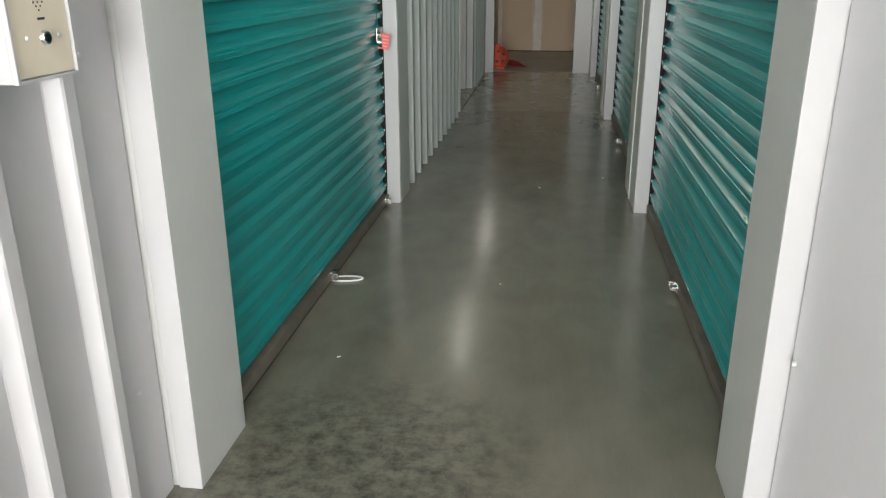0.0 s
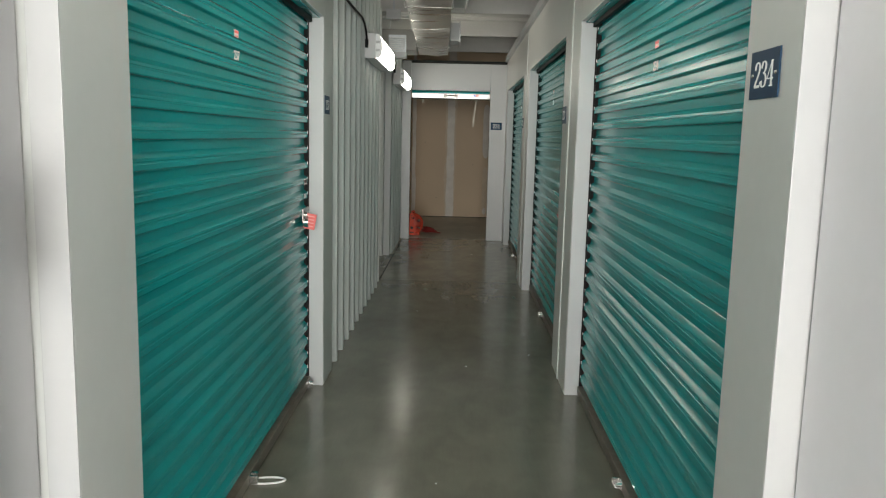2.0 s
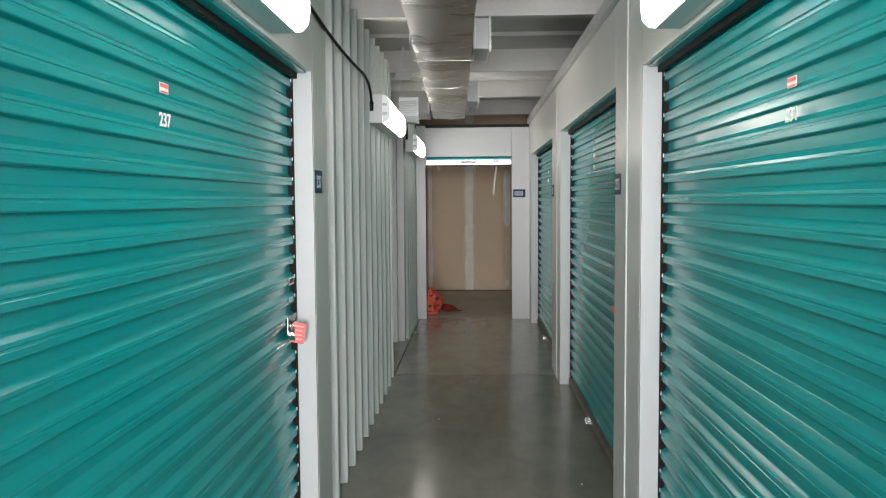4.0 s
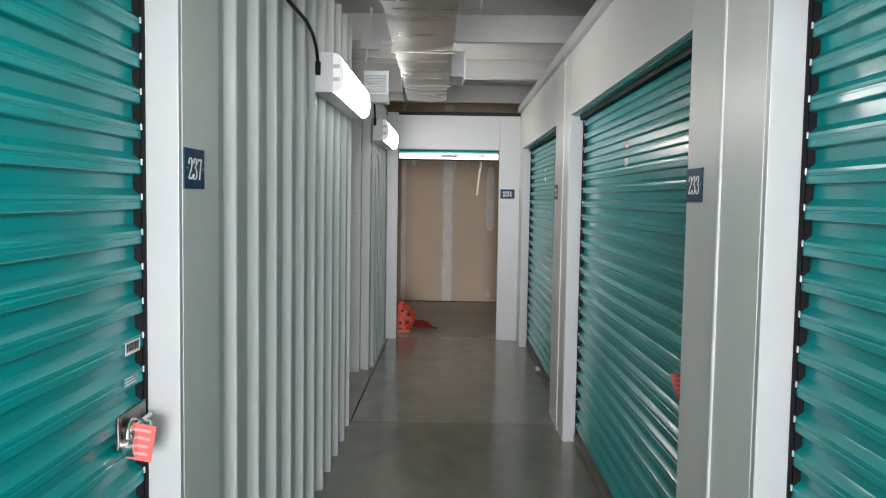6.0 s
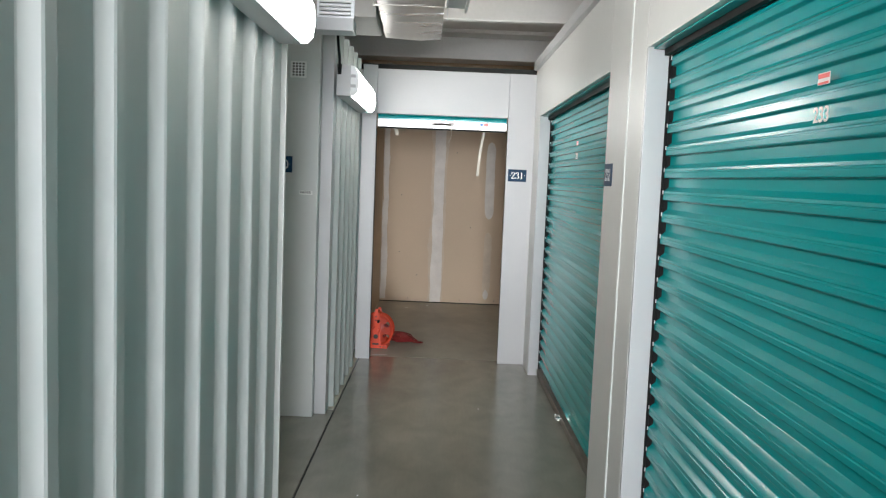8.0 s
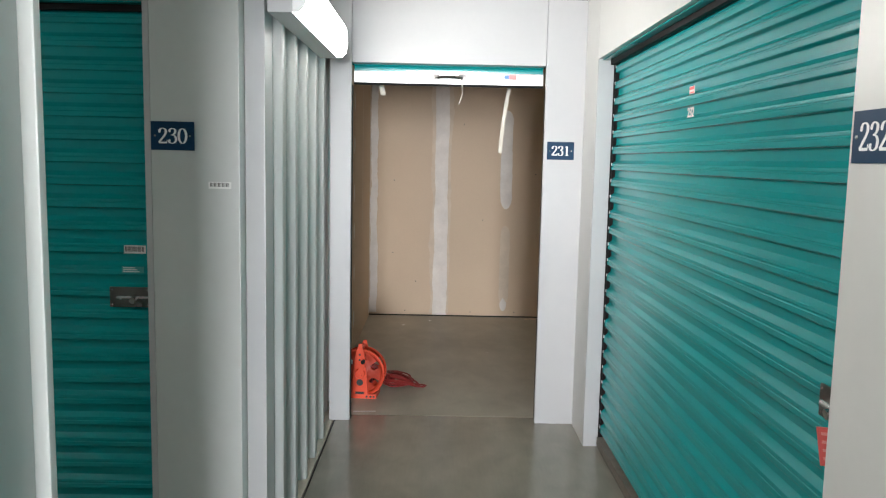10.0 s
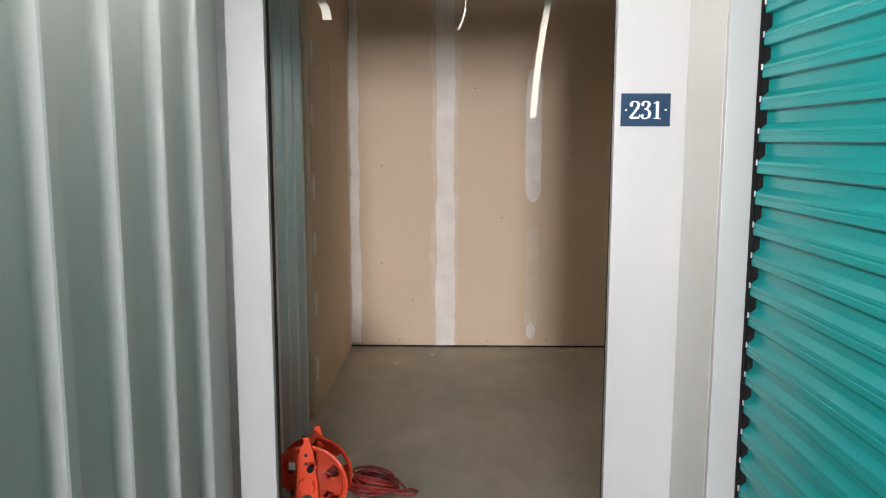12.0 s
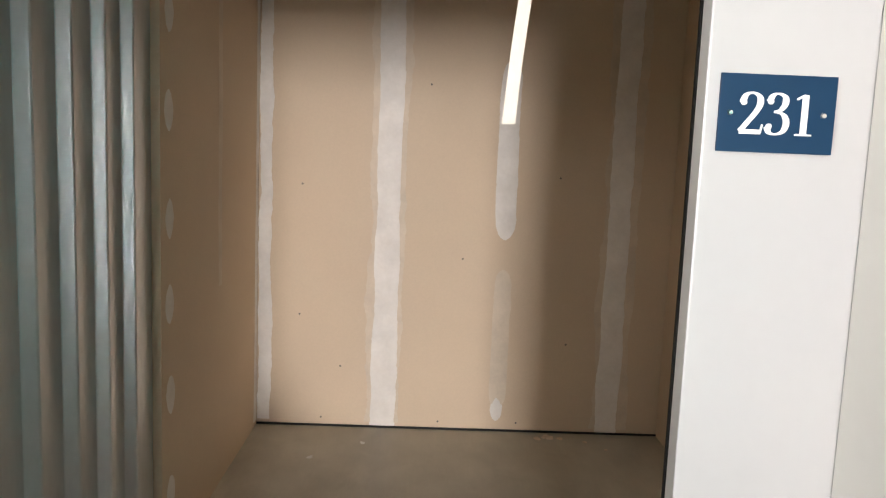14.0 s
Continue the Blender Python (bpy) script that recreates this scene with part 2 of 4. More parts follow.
def thing(name, label, category, m=None, group="", kind=""):
    ob = tagged(new(name), label, category, group, kind)
    ob.empty_display_size = 0.1
    if m is not None:
        ob.matrix_basis = m
    return ob


def words(text, size, m, material, parent, name="lettering", depth=0.0006, squeeze=1.0, bold=0.0):
    """Raised lettering in the plane x, z, facing -y, centred."""
    cu = bpy.data.curves.new(name, "FONT")
    cu.body, cu.size, cu.align_x, cu.align_y, cu.extrude, cu.offset = text, size, "CENTER", "CENTER", depth, bold
    ob = bpy.data.objects.new("tmp", cu)
    scene.collection.objects.link(ob)
    me = bpy.data.meshes.new_from_object(ob.evaluated_get(bpy.context.evaluated_depsgraph_get()))
    bpy.data.objects.remove(ob)
    me.transform(m @ pose(0, 0, 0, 90) @ Matrix.Diagonal((squeeze, 1, 1, 1)))
    me.name = name
    me.materials.clear()
    me.materials.append(material)
    o = new(name, me)
    o.parent = parent
    return o


def struct(name, bm, material, label, category, smooth=False):
    return tagged(part(name, bm, material, None, "", smooth), label, category, "", "structure")


# ---- plan, metres ----
WL, WR = -0.885, 0.49        # corridor faces
TOP = 2.44                   # partition tops
HEAD = 2.05                  # door openings
Y0 = 1.64                    # outer face of the building
YB = 14.03                   # back wall of the end unit
YE = 10.93                   # face of the end partition
ROOF = 2.93
THICK = 0.16

# ---- ground and floor ----
g = bmesh.new()
bmesh.ops.create_grid(g, x_segments=8, y_segments=8, size=400)
g.transform(Matrix.Translation((0, 0, -0.02)))
struct("ground", g, M_ground, "pale concrete apron outside the entrance", "ground")

floor = tagged(new("floor"), "polished sealed grey concrete floor with dark joints", "floor", "", "structure")
part("bed", box(bmesh.new(), -6, 6, -11.2, 14.3, -0.3, -0.012), M_joint, floor)
for x0, x1, y0, y1, m in ((-6, 6, -11.2, 7.790, M_floor), (-0.893, 6, 7.801, 11.03, M_floor2), (-6, -0.905, 7.801, 9.46, M_floor2), (-6, -0.905, 9.464, 11.03, M_bare), (-6, 6, 11.036, 14.2, M_bare)):
    part("slab", box(bmesh.new(), x0, x1, y0, y1, -0.1, 0.0), m, floor)


# ---- partitions along the corridor ----
def wall_face(name, label, x, side, y0, y1, z0, z1, m=M_grey):
    """A flat wall length along y; side +1 if it lies on the +x side of its face."""
    return struct(name, box(bmesh.new(), x, x + side * THICK, y0, y1, z0, z1, 0.003), m, label, "wall")


LD = (1.95, 4.45)
RD = ((1.92, 4.41), (4.99, 7.44), (8.07, 10.6))
wall_face("wall_left_entry", "grey painted steel wall end beside the entrance", -0.903, -1, Y0 + 0.002, LD[0], 0, 3.2)
wall_face("wall_left_header", "grey painted steel header over a roll-up door", WL, -1, LD[0] + 0.002, LD[1] - 0.002, HEAD, TOP)
wall_face("wall_left_post", "grey painted flat steel panel between door and corrugated wall", WL, -1, LD[1], 4.74, 0, TOP)
wall_face("wall_right_entry", "grey painted steel wall end beside the entrance", WR, 1, Y0 + 0.002, RD[0][0], 0, 3.2)
for i, (a, b) in enumerate(RD):
    wall_face("wall_right_header_%d" % (i + 1), "pale grey steel header over a roll-up door", WR, 1, a + 0.002, b - 0.002, HEAD, TOP, M_pale)
wall_face("wall_right_post_1", "pale grey steel panel between two roll-up doors", WR, 1, RD[0][1], 4.69, 0, TOP, M_pale)
wall_face("wall_right_post_2", "pale grey steel panel between two roll-up doors", WR, 1, 4.694, RD[1][0], 0, TOP, M_pale)
wall_face("wall_right_post_3", "pale grey steel panel between two roll-up doors", WR, 1, RD[1][1], 7.67, 0, TOP, M_pale)
wall_face("wall_right_post_4", "pale grey steel panel between two roll-up doors", WR, 1, 7.674, RD[2][0], 0, TOP, M_pale)
wall_face("wall_right_post_5", "pale grey steel panel beside the end unit", WR, 1, RD[2][1], YE - 0.002, 0, TOP, M_pale)
for y in (4.692, 7.672):
    struct("trim", tube(bmesh.new(), [(WR + 0.002, y, 0), (WR + 0.002, y, TOP)], 0.009), M_grey, "slim grey joint bead on the wall", "trim", True)
# top rail on the right-hand partition
struct("trim", box(bmesh.new(), WR - 0.03, WR + 0.06, Y0 + 0.2, YE, TOP + 0.002, TOP + 0.07, 0.01), M_white, "white steel rail along the partition top", "trim")

# white jamb faces at both ends of every opening
def jamb(x, side, y, ylen, depth, z1=HEAD):
    struct("jamb", box(bmesh.new(), x + side * 0.001, x + side * depth, y, y + ylen, 0, z1, 0.002), M_white, "white painted steel door jamb", "jamb")


def rib_profile(u0, u1, pitch=0.27, depth=0.034, phase=0.0):
    """Trapezoid ribs proud of a flat pan: (u, v) with v towards the viewer."""
    pts, u = [(u0, 0.0)], u0 + phase
    while u + pitch * 0.6 < u1:
        for du, dv in ((0.0, 0.0), (0.012, 0.08), (0.065, 0.90), (0.085, 1.0), (0.22, 1.0), (0.245, 0.92), (0.325, 0.08), (0.34, 0.0)):
            pts.append((u + du * pitch, dv * depth))
        u += pitch
    pts.append((u1, 0.0))
    return pts


# long corrugated wall
c = profile(bmesh.new(), [(u, -0.918 + v) for u, v in rib_profile(4.742, 7.66, 0.27, 0.036, 0.148)], "zy", 0.0, 2.62, 0.002)
struct("wall_left_corrugated", c, M_corr, "grey-green corrugated steel wall with upright ribs", "wall")
struct("wall_left_corrugated_back", box(bmesh.new(), -1.04, -0.93, 4.744, 7.66, 0, 2.6), M_grey, "plain back of the corrugated wall", "wall")
struct("trim", box(bmesh.new(), -1.06, -0.895, 7.661, 7.68, 0, 2.62, 0.003), M_grey, "grey steel end trim of the corrugated wall", "trim")
# short corrugated wall before the end unit
c = profile(bmesh.new(), [(u, -0.955 + v) for u, v in rib_profile(9.50, YE - 0.004, 0.27, 0.038, 0.02)], "zy", 0.0, TOP, 0.002)
struct("wall_left_corrugated_2", c, M_corr, "grey-green corrugated steel wall beside the open unit", "wall")
struct("wall_left_corrugated_2_back", box(bmesh.new(), -1.04, -0.962, 9.50, YE, 0, TOP), M_grey, "plain back of the corrugated wall", "wall")

# side aisle with a closed door
SY = 9.29
struct("wall_aisle_post", box(bmesh.new(), -1.33, -1.02, SY, SY + 0.18, 0, TOP, 0.003), M_grey, "grey steel panel beside a closed roll-up door", "wall")
struct("trim", box(bmesh.new(), -1.018, -0.945, SY + 0.07, SY + 0.2, 0, TOP, 0.004), M_white, "white steel corner trim", "trim")
struct("wall_aisle_header", box(bmesh.new(), -2.42, -1.332, SY, SY + 0.18, HEAD, TOP, 0.003), M_grey, "grey steel header over the aisle door", "wall")
struct("wall_aisle_far", box(bmesh.new(), -6, -2.42, SY, SY + 0.18, 0, TOP), M_grey, "grey steel wall along the side aisle", "wall")
struct("wall_aisle_near", box(bmesh.new(), -6, -1.062, 7.5, 7.66, 0, TOP), M_grey, "grey steel wall along the side aisle", "wall")

# end partition with an open doorway
EX0, EX1 = -0.811, 0.271
struct("wall_end_left", box(bmesh.new(), -0.93, EX0, YE, YE + 0.035, 0, TOP, 0.003), M_white, "white steel jamb of the open unit", "wall")
struct("wall_end_right", box(bmesh.new(), EX1, WR + 0.1, YE, YE + 0.035, 0, 2.41, 0.003), M_white, "white steel panel beside the open unit", "wall")
struct("wall_end_header", box(bmesh.new(), EX0 + 0.002, EX1 - 0.002, YE + 0.002, YE + 0.09, HEAD, 2.41, 0.003), M_white, "white steel header above the open unit", "wall")
struct("trim", box(bmesh.new(), -0.96, WR, YE + 0.01, YE + 0.1, 2.412, 2.45, 0.004), M_joint, "dark cap along the end partition top", "trim")

# end unit: gypsum board and ribbed steel
UX0, UX1 = -0.97, 1.23
struct("wall_back", box(bmesh.new(), -6, 6, YB, YB + 0.15, 0, ROOF), M_dry, "tan unpainted gypsum board back wall", "wall")
struct("wall_unit_left", box(bmesh.new(), UX0 - 0.1, UX0, 12.52, YB - 0.002, 0, TOP), M_dry, "tan unpainted gypsum board side wall", "wall")
c = profile(bmesh.new(), [(u, UX0 - 0.03 + v) for u, v in rib_profile(YE + 0.095, 12.518, 0.2, 0.036, 0.04)], "zy", 0.0, TOP, 0.002)
struct("wall_unit_left_ribbed", c, M_ribbed, "bare galvanised ribbed steel side wall", "wall")
struct("wall_unit_left_back", box(bmesh.new(), UX0 - 0.13, UX0 - 0.04, YE + 0.095, 12.518, 0, TOP), M_galv, "plain back of the ribbed side wall", "wall")
struct("wall_unit_right", box(bmesh.new(), UX1, UX1 + 0.1, YE + 0.092, YB - 0.002, 0, TOP), M_dry, "tan unpainted gypsum board side wall", "wall")
struct("wall_unit_front_right", box(bmesh.new(), WR + 0.102, UX1, YE + 0.01, YE + 0.09, 0, TOP), M_galv, "back of the end partition", "wall")

# outer shell
struct("wall_outer_left", box(bmesh.new(), -6.15, -6.0, Y0, YB + 0.15, 0, ROOF), M_grey, "plain outer wall", "wall")
struct("wall_outer_right", box(bmesh.new(), 6.0, 6.15, Y0, YB + 0.15, 0, ROOF), M_grey, "plain outer wall", "wall")


struct("trim", box(bmesh.new(), -0.968, -0.9025, Y0 - 0.005, Y0 + 0.0, 0, 3.2, 0.002), M_white, "white corner trim of the entrance", "trim")
struct("trim", box(bmesh.new(), WR - 0.0005, 0.56, Y0 - 0.005, Y0 + 0.0, 0, 3.2, 0.002), M_white, "white corner trim of the entrance", "trim")
# entrance passage; behind it an added vestibule, open to the daylight lamp
YP, YO = -0.6, -8.0
c = profile(bmesh.new(), [(u, -0.985 + v) for u, v in rib_profile(YP, Y0 - 0.006, 0.25, 0.036, 0.215)], "zy", 0.0, 3.2, 0.002)
struct("wall_entry_left", c, M_entry, "pale grey corrugated steel wall of the entrance passage", "wall")
struct("wall_entry_left_back", box(bmesh.new(), -1.1, -0.992, YP, Y0, 0, 3.2), M_grey, "plain back of the passage wall", "wall")
struct("wall_entry_right", box(bmesh.new(), 0.547, 0.66, YP, Y0 - 0.012, 0, 3.2, 0.012), M_panel, "smooth white metal panel wall of the entrance passage", "wall")
# unseen vestibule walls and ceiling, added to narrow the daylight along the corridor
struct("wall_entry_shoulder_left", box(bmesh.new(), -2.6, -1.1, YP, YP + 0.1, 0, 3.2), M_panel, "plain white unseen wall added to narrow the daylight", "wall")
struct("wall_entry_shoulder_right", box(bmesh.new(), 0.66, 2.6, YP, YP + 0.1, 0, 3.2), M_panel, "plain white unseen wall added to narrow the daylight", "wall")
struct("wall_entry_side_left", box(bmesh.new(), -2.7, -2.6, YO, YP + 0.1, 0, 3.2), M_panel, "plain white unseen wall added to narrow the daylight", "wall")
struct("wall_entry_side_right", box(bmesh.new(), 2.6, 2.7, YO, YP + 0.1, 0, 3.2), M_panel, "plain white unseen wall added to narrow the daylight", "wall")
c = box(bmesh.new(), -2.7, -2.2, YO - 0.12, YO, 0, 3.2)
box(c, 2.2, 2.7, YO - 0.12, YO, 0, 3.2)
box(c, -2.2, 2.2, YO - 0.12, YO, 3.0, 3.2)
struct("wall_entry_front", c, M_panel, "plain white unseen wall added round the daylight opening", "wall")
tagged(part("ceiling_entry", box(bmesh.new(), -2.7, 2.7, YO - 0.12, Y0 + 0.16, 3.202, 3.3), M_roof), "plain white unseen ceiling added to narrow the entrance daylight", "ceiling", "", "structure")
struct("wall_entry_header", box(bmesh.new(), -6.1, 6.1, Y0 + 0.01, Y0 + 0.143, ROOF - 0.02, 3.2), M_grey, "plain wall above the corridor", "wall")
struct("wall_entry_fill_left", box(bmesh.new(), -6.1, -1.1, Y0 - 0.0, Y0 + 0.14, 0, ROOF), M_grey, "plain outer wall", "wall")
struct("wall_entry_fill_right", box(bmesh.new(), 0.7, 6.1, Y0 - 0.0, Y0 + 0.14, 0, ROOF), M_grey, "plain outer wall", "wall")

# roof with purlins
rp = []
y = Y0
while y < YB:
    rp += [(y, ROOF), (y + 0.62, ROOF), (y + 0.64, ROOF - 0.03), (y + 0.70, ROOF - 0.03), (y + 0.72, ROOF)]
    y += 0.8
c = bmesh.new()
profile(c, rp, "x", -6.1, 6.1, -0.004)
box(c, -6.15, 6.15, Y0 + 0.145, YB + 0.15, ROOF + 0.02, ROOF + 0.1)
for y in (2.0, 4.2, 6.4, 8.6, 10.4, 12.3):
    box(c, -6, 6, y, y + 0.015, 2.72, ROOF - 0.002)
    box(c, -6, 6, y - 0.07, y, 2.71, 2.718)
tagged(part("ceiling", c, M_roof), "white metal roof liner with steel purlins", "ceiling", "", "structure")


# ---- roll-up doors ----
def slat_profile(z0, z1, pitch=0.0825, depth=0.019):
    """Curtain section: a broad shallow face, then a rounded bead, repeated."""
    pts, z = [], z0
    while z < z1 - 0.01:
        for dz, dy in ((0, 0), (0.30, 0.0), (0.325, 0.08), (0.36, 0.9), (0.39, 1.0), (0.56, 1.0), (0.585, 0.89), (0.63, 0.89), (0.655, 1.0), (0.75, 0.96), (0.91, 0.12), (0.95, 0.0)):
            if z + dz * pitch < z1:
                pts.append((-dy * depth, z + dz * pitch))
        z += pitch
    return pts


def lock_set(W, parent):
    """Slide latch with a padlock plate near the right-hand edge."""
    plate = part("latch_plate", box(bmesh.new(), W - 0.17, W - 0.015, -0.027, -0.021, 0.955, 1.03, 0.002), M_steel, parent, "dull zinc latch plate")
    b = bmesh.new()
    cyl(b, (W - 0.14, -0.035, 0.992), (W - 0.01, -0.035, 0.992), 0.008)
    cyl(b, (W - 0.075, -0.024, 0.992), (W - 0.075, -0.06, 0.985), 0.012)
    part("bolt", b, M_chrome, plate, "steel slide bolt", True)
    for dx in (-0.16, -0.03):
        for z in (0.965, 1.02):
            part("rivet", cyl(bmesh.new(), (W + dx, -0.023, z), (W + dx, -0.028, z), 0.005, 0.003, 10), M_chrome, plate)
    return plate


def padlock(m):
    t = thing("padlock", "steel padlock and shackle with a red plastic tag", "padlock", m, "padlocks with red tags")
    part("body", cyl(bmesh.new(), (0, -0.012, 0), (0, 0.012, 0), 0.03, seg=24), M_chrome, t, "round bright steel body", True)
    part("shackle", tube(bmesh.new(), [(0.03 * math.cos(a), 0, 0.02 + 0.035 * math.sin(a)) for a in np.linspace(0, math.pi, 9)], 0.005), M_chrome, t, "", True)
    tag = bmesh.new()
    box(tag, 0.0, 0.003, -0.062, 0.0, -0.07, 0.015, 0.001)
    tag.transform(pose(0.0, 0.008, 0.035, 10, 0, 0))
    tg = part("tag", tag, M_red, t, "red plastic seal tag")
    bars = bmesh.new()
    for k in range(4):
        for x in (-0.0016, 0.0034):
            box(bars, x, x + 0.0012, -0.052, -0.052 + (0.042, 0.03, 0.038, 0.024)[k], -0.002 - 0.018 * k, 0.004 - 0.018 * k)
    bars.transform(pose(0.0, 0.008, 0.035, 10, 0, 0))
    part("print", bars, M_pink, tg)
    return t


def label_set(W, parent, text, x):
    s = part("sticker", box(bmesh.new(), x - 0.027, x + 0.027, -0.0215, -0.0205, 1.772, 1.798), M_label, parent, "small red and white maker's sticker")
    b = bmesh.new()
    box(b, x - 0.025, x + 0.025, -0.0222, -0.0216, 1.786, 1.796)
    box(b, x - 0.023, x + 0.023, -0.0222, -0.0216, 1.773, 1.778)
    part("print", b, M_red, s)
    words(text, 0.048, Matrix.Translation((x, -0.0215, 1.705)), M_label, parent, "number", squeeze=1.0, bold=0.0006)


def roll_door(name, label, W, m, text="", latch_x=0.5, label_x=None, barcode=True, lock=True):
    t = thing(name, label, "roll-up door", m, "teal roll-up doors")
    c = bmesh.new()
    profile(c, slat_profile(0.055, HEAD + 0.03), "x", 0.012, W - 0.012, -0.0015, True)
    part("curtain", c, M_teal, t, "glossy teal ribbed steel curtain", True, 22)
    bar = part("bottom_bar", box(bmesh.new(), 0.012, W - 0.012, -0.035, 0.012, 0.012, 0.058, 0.004), M_brown, t, "scuffed brown-grey bottom bar")
    part("seal", box(bmesh.new(), 0.012, W - 0.012, -0.028, 0.004, 0.0, 0.0115), M_dark, bar, "black rubber seal")
    for x in (W * latch_x, W - 0.1):
        b = bmesh.new()
        box(b, x - 0.025, x + 0.025, -0.039, -0.0352, 0.025, 0.055, 0.001)
        box(b, x - 0.016, x + 0.016, -0.065, -0.039, 0.026, 0.032, 0.001)
        box(b, x - 0.03, x - 0.022, -0.07, -0.039, 0.022, 0.055, 0.001)
        cyl(b, (x + 0.02, -0.04, 0.045), (x + 0.02, -0.062, 0.045), 0.009)
        part("foot_stop", b, M_chrome, bar, "bright steel foot stop")
    for x0, x1, xo in ((0.0, 0.05, 0.0), (W - 0.05, W, W)):
        gb = box(bmesh.new(), x0, x1, 0.022, 0.05, 0.0, HEAD + 0.02)
        box(gb, *((-0.001, 0.0115) if xo == 0.0 else (W - 0.0115, W + 0.001)), -0.0175, 0.0215, 0.0, HEAD - 0.002)
        gd = part("guide", gb, M_dark, t, "dark steel guide channel")
        e = bmesh.new()
        z = 0.1
        xe = 0.0092 if xo == 0.0 else W - 0.0092
        while z < HEAD:
            box(e, xe - 0.0025, xe + 0.0025, -0.021, -0.0178, z + 0.006, z + 0.021, 0.001)
            z += 0.0825
        part("wiper", box(bmesh.new(), *((-0.001, 0.006) if xo == 0.0 else (W - 0.006, W + 0.001)), -0.026, -0.018, 0.0, HEAD - 0.002), M_dark, gd, "black rubber wiper strip")
        part("wear_clips", e, M_galv, gd, "row of pale metal clips")
    # teal strip in place of the curtain's reflection on the grey header underside
    part("head_reflection", box(bmesh.new(), 0.0, W, -0.084, -0.045, HEAD - 0.008, HEAD - 0.003, 0.001), M_teal, t, "teal strip painting the door's reflection under the header")
    part("head_seal", box(bmesh.new(), 0.0, W, -0.044, -0.026, HEAD - 0.03, HEAD - 0.003), M_dark, t, "black head seal")
    if text:
        label_set(W, t, text, W * 0.46 if label_x is None else label_x)
    if lock:
        lock_set(W, t)
    if barcode:
        s = part("barcode_label", box(bmesh.new(), W - 0.115, W - 0.035, -0.0215, -0.0205, 1.155, 1.185), M_label, t, "white barcode label")
        b = bmesh.new()
        for k in range(14):
            box(b, W - 0.11 + k * 0.005, W - 0.11 + k * 0.005 + (0.0022 if k % 3 else 0.0034), -0.0222, -0.0216, 1.162, 1.181)
        part("print", b, M_ink, s)
        f = part("sticker", box(bmesh.new(), W - 0.125, W - 0.045, -0.0212, -0.0205, 1.082, 1.106), M_faint, t, "worn clear sticker with pale print")
        b = bmesh.new()
        for k in range(3):
            box(b, W - 0.12, W - 0.06 - 0.008 * k, -0.0218, -0.0213, 1.086 + 0.007 * k, 1.089 + 0.007 * k)
        part("print", b, M_label, f)
    return t


IN = 0.105                      # curtain plane behind the wall face
door237 = roll_door("roll_up_door", "closed teal roll-up door with padlock and red tag", LD[1] - LD[0] - 0.05, pose(WL - IN, LD[0] + 0.025, 0, 0, 0, 90), "237", 0.47, 1.08)
for (a, b), tx in zip(RD, ("234", "233", "232")):
    roll_door("roll_up_door", "closed teal ribbed steel roll-up door, number %s" % tx, b - a - 0.05, pose(WR + IN, b - 0.025, 0, 0, 0, -90), tx, 0.5, {"234": 1.3, "233": 1.2, "232": 1.25}[tx])
roll_door("roll_up_door", "closed teal roll-up door in the side aisle", 1.04, pose(-2.395, SY + 0.11, 0), "", 0.5)
for y, side, x in ((LD[1] - 0.024, -1, WL),):
    jamb(x, side, y + 0.001, 0.022, 0.16)
for a, b in RD:
    jamb(WR, 1, b - 0.023, 0.022, 0.16)
for x in (-2.42, -1.354):
    struct("jamb", box(bmesh.new(), x + 0.001, x + 0.023, SY + 0.001, SY + 0.17, 0, HEAD, 0.002), M_white, "white painted steel door jamb", "jamb")
padlock(pose(WL - IN + 0.035, LD[1] - 0.14, 0.955, 0, 0, 90))
padlock(pose(WR + IN - 0.042, RD[1][0] + 0.125, 0.915, 0, 14, -128))
padlock(pose(WR + IN - 0.042, RD[2][0] + 0.055, 0.92, 0, 0, -140))

# raised door of the open unit
t = thing("roll_up_door", "open teal roll-up door rolled up above the unit", "roll-up door", pose(EX0, YE + 0.11, 0), "teal roll-up doors")
W = EX1 - EX0
c = bmesh.new()
profile(c, slat_profile(2.014, 2.35), "x", 0.004, W - 0.004, -0.0015, True)
part("curtain", c, M_teal, t, "glossy teal curtain edge", True)
part("roll", cyl(bmesh.new(), (-0.03, 0.2, 2.22), (W + 0.03, 0.2, 2.22), 0.15, seg=28), M_teal, t, "rolled teal curtain", True)
bar = part("bottom_bar", box(bmesh.new(), 0.004, W - 0.004, -0.03, 0.0, 1.948, 2.012, 0.003), M_alu, t, "bright aluminium bottom bar")
part("seal", box(bmesh.new(), 0.004, W - 0.004, -0.026, -0.004, 1.937, 1.947), M_dark, bar, "black rubber seal")
b = bmesh.new()
tube(b, [(W * 0.43, -0.032, 1.98), (W * 0.435, -0.055, 1.982), (W * 0.47, -0.06, 1.985), (W * 0.53, -0.06, 1.985), (W * 0.565, -0.055, 1.982), (W * 0.57, -0.032, 1.98)], 0.008)
for x in (W * 0.43, W * 0.57):
    box(b, x - 0.022, x + 0.022, -0.036, -0.0305, 1.96, 2.004, 0.002)
part("handle", b, M_steel, bar, "steel lift handle", True)
for x in (0.04, 0.14, W - 0.05, W * 0.42, W * 0.585):
    part("screw", cyl(bmesh.new(), (x, -0.031, 1.975), (x, -0.0345, 1.975), 0.007, 0.005, 12), M_galv, bar)
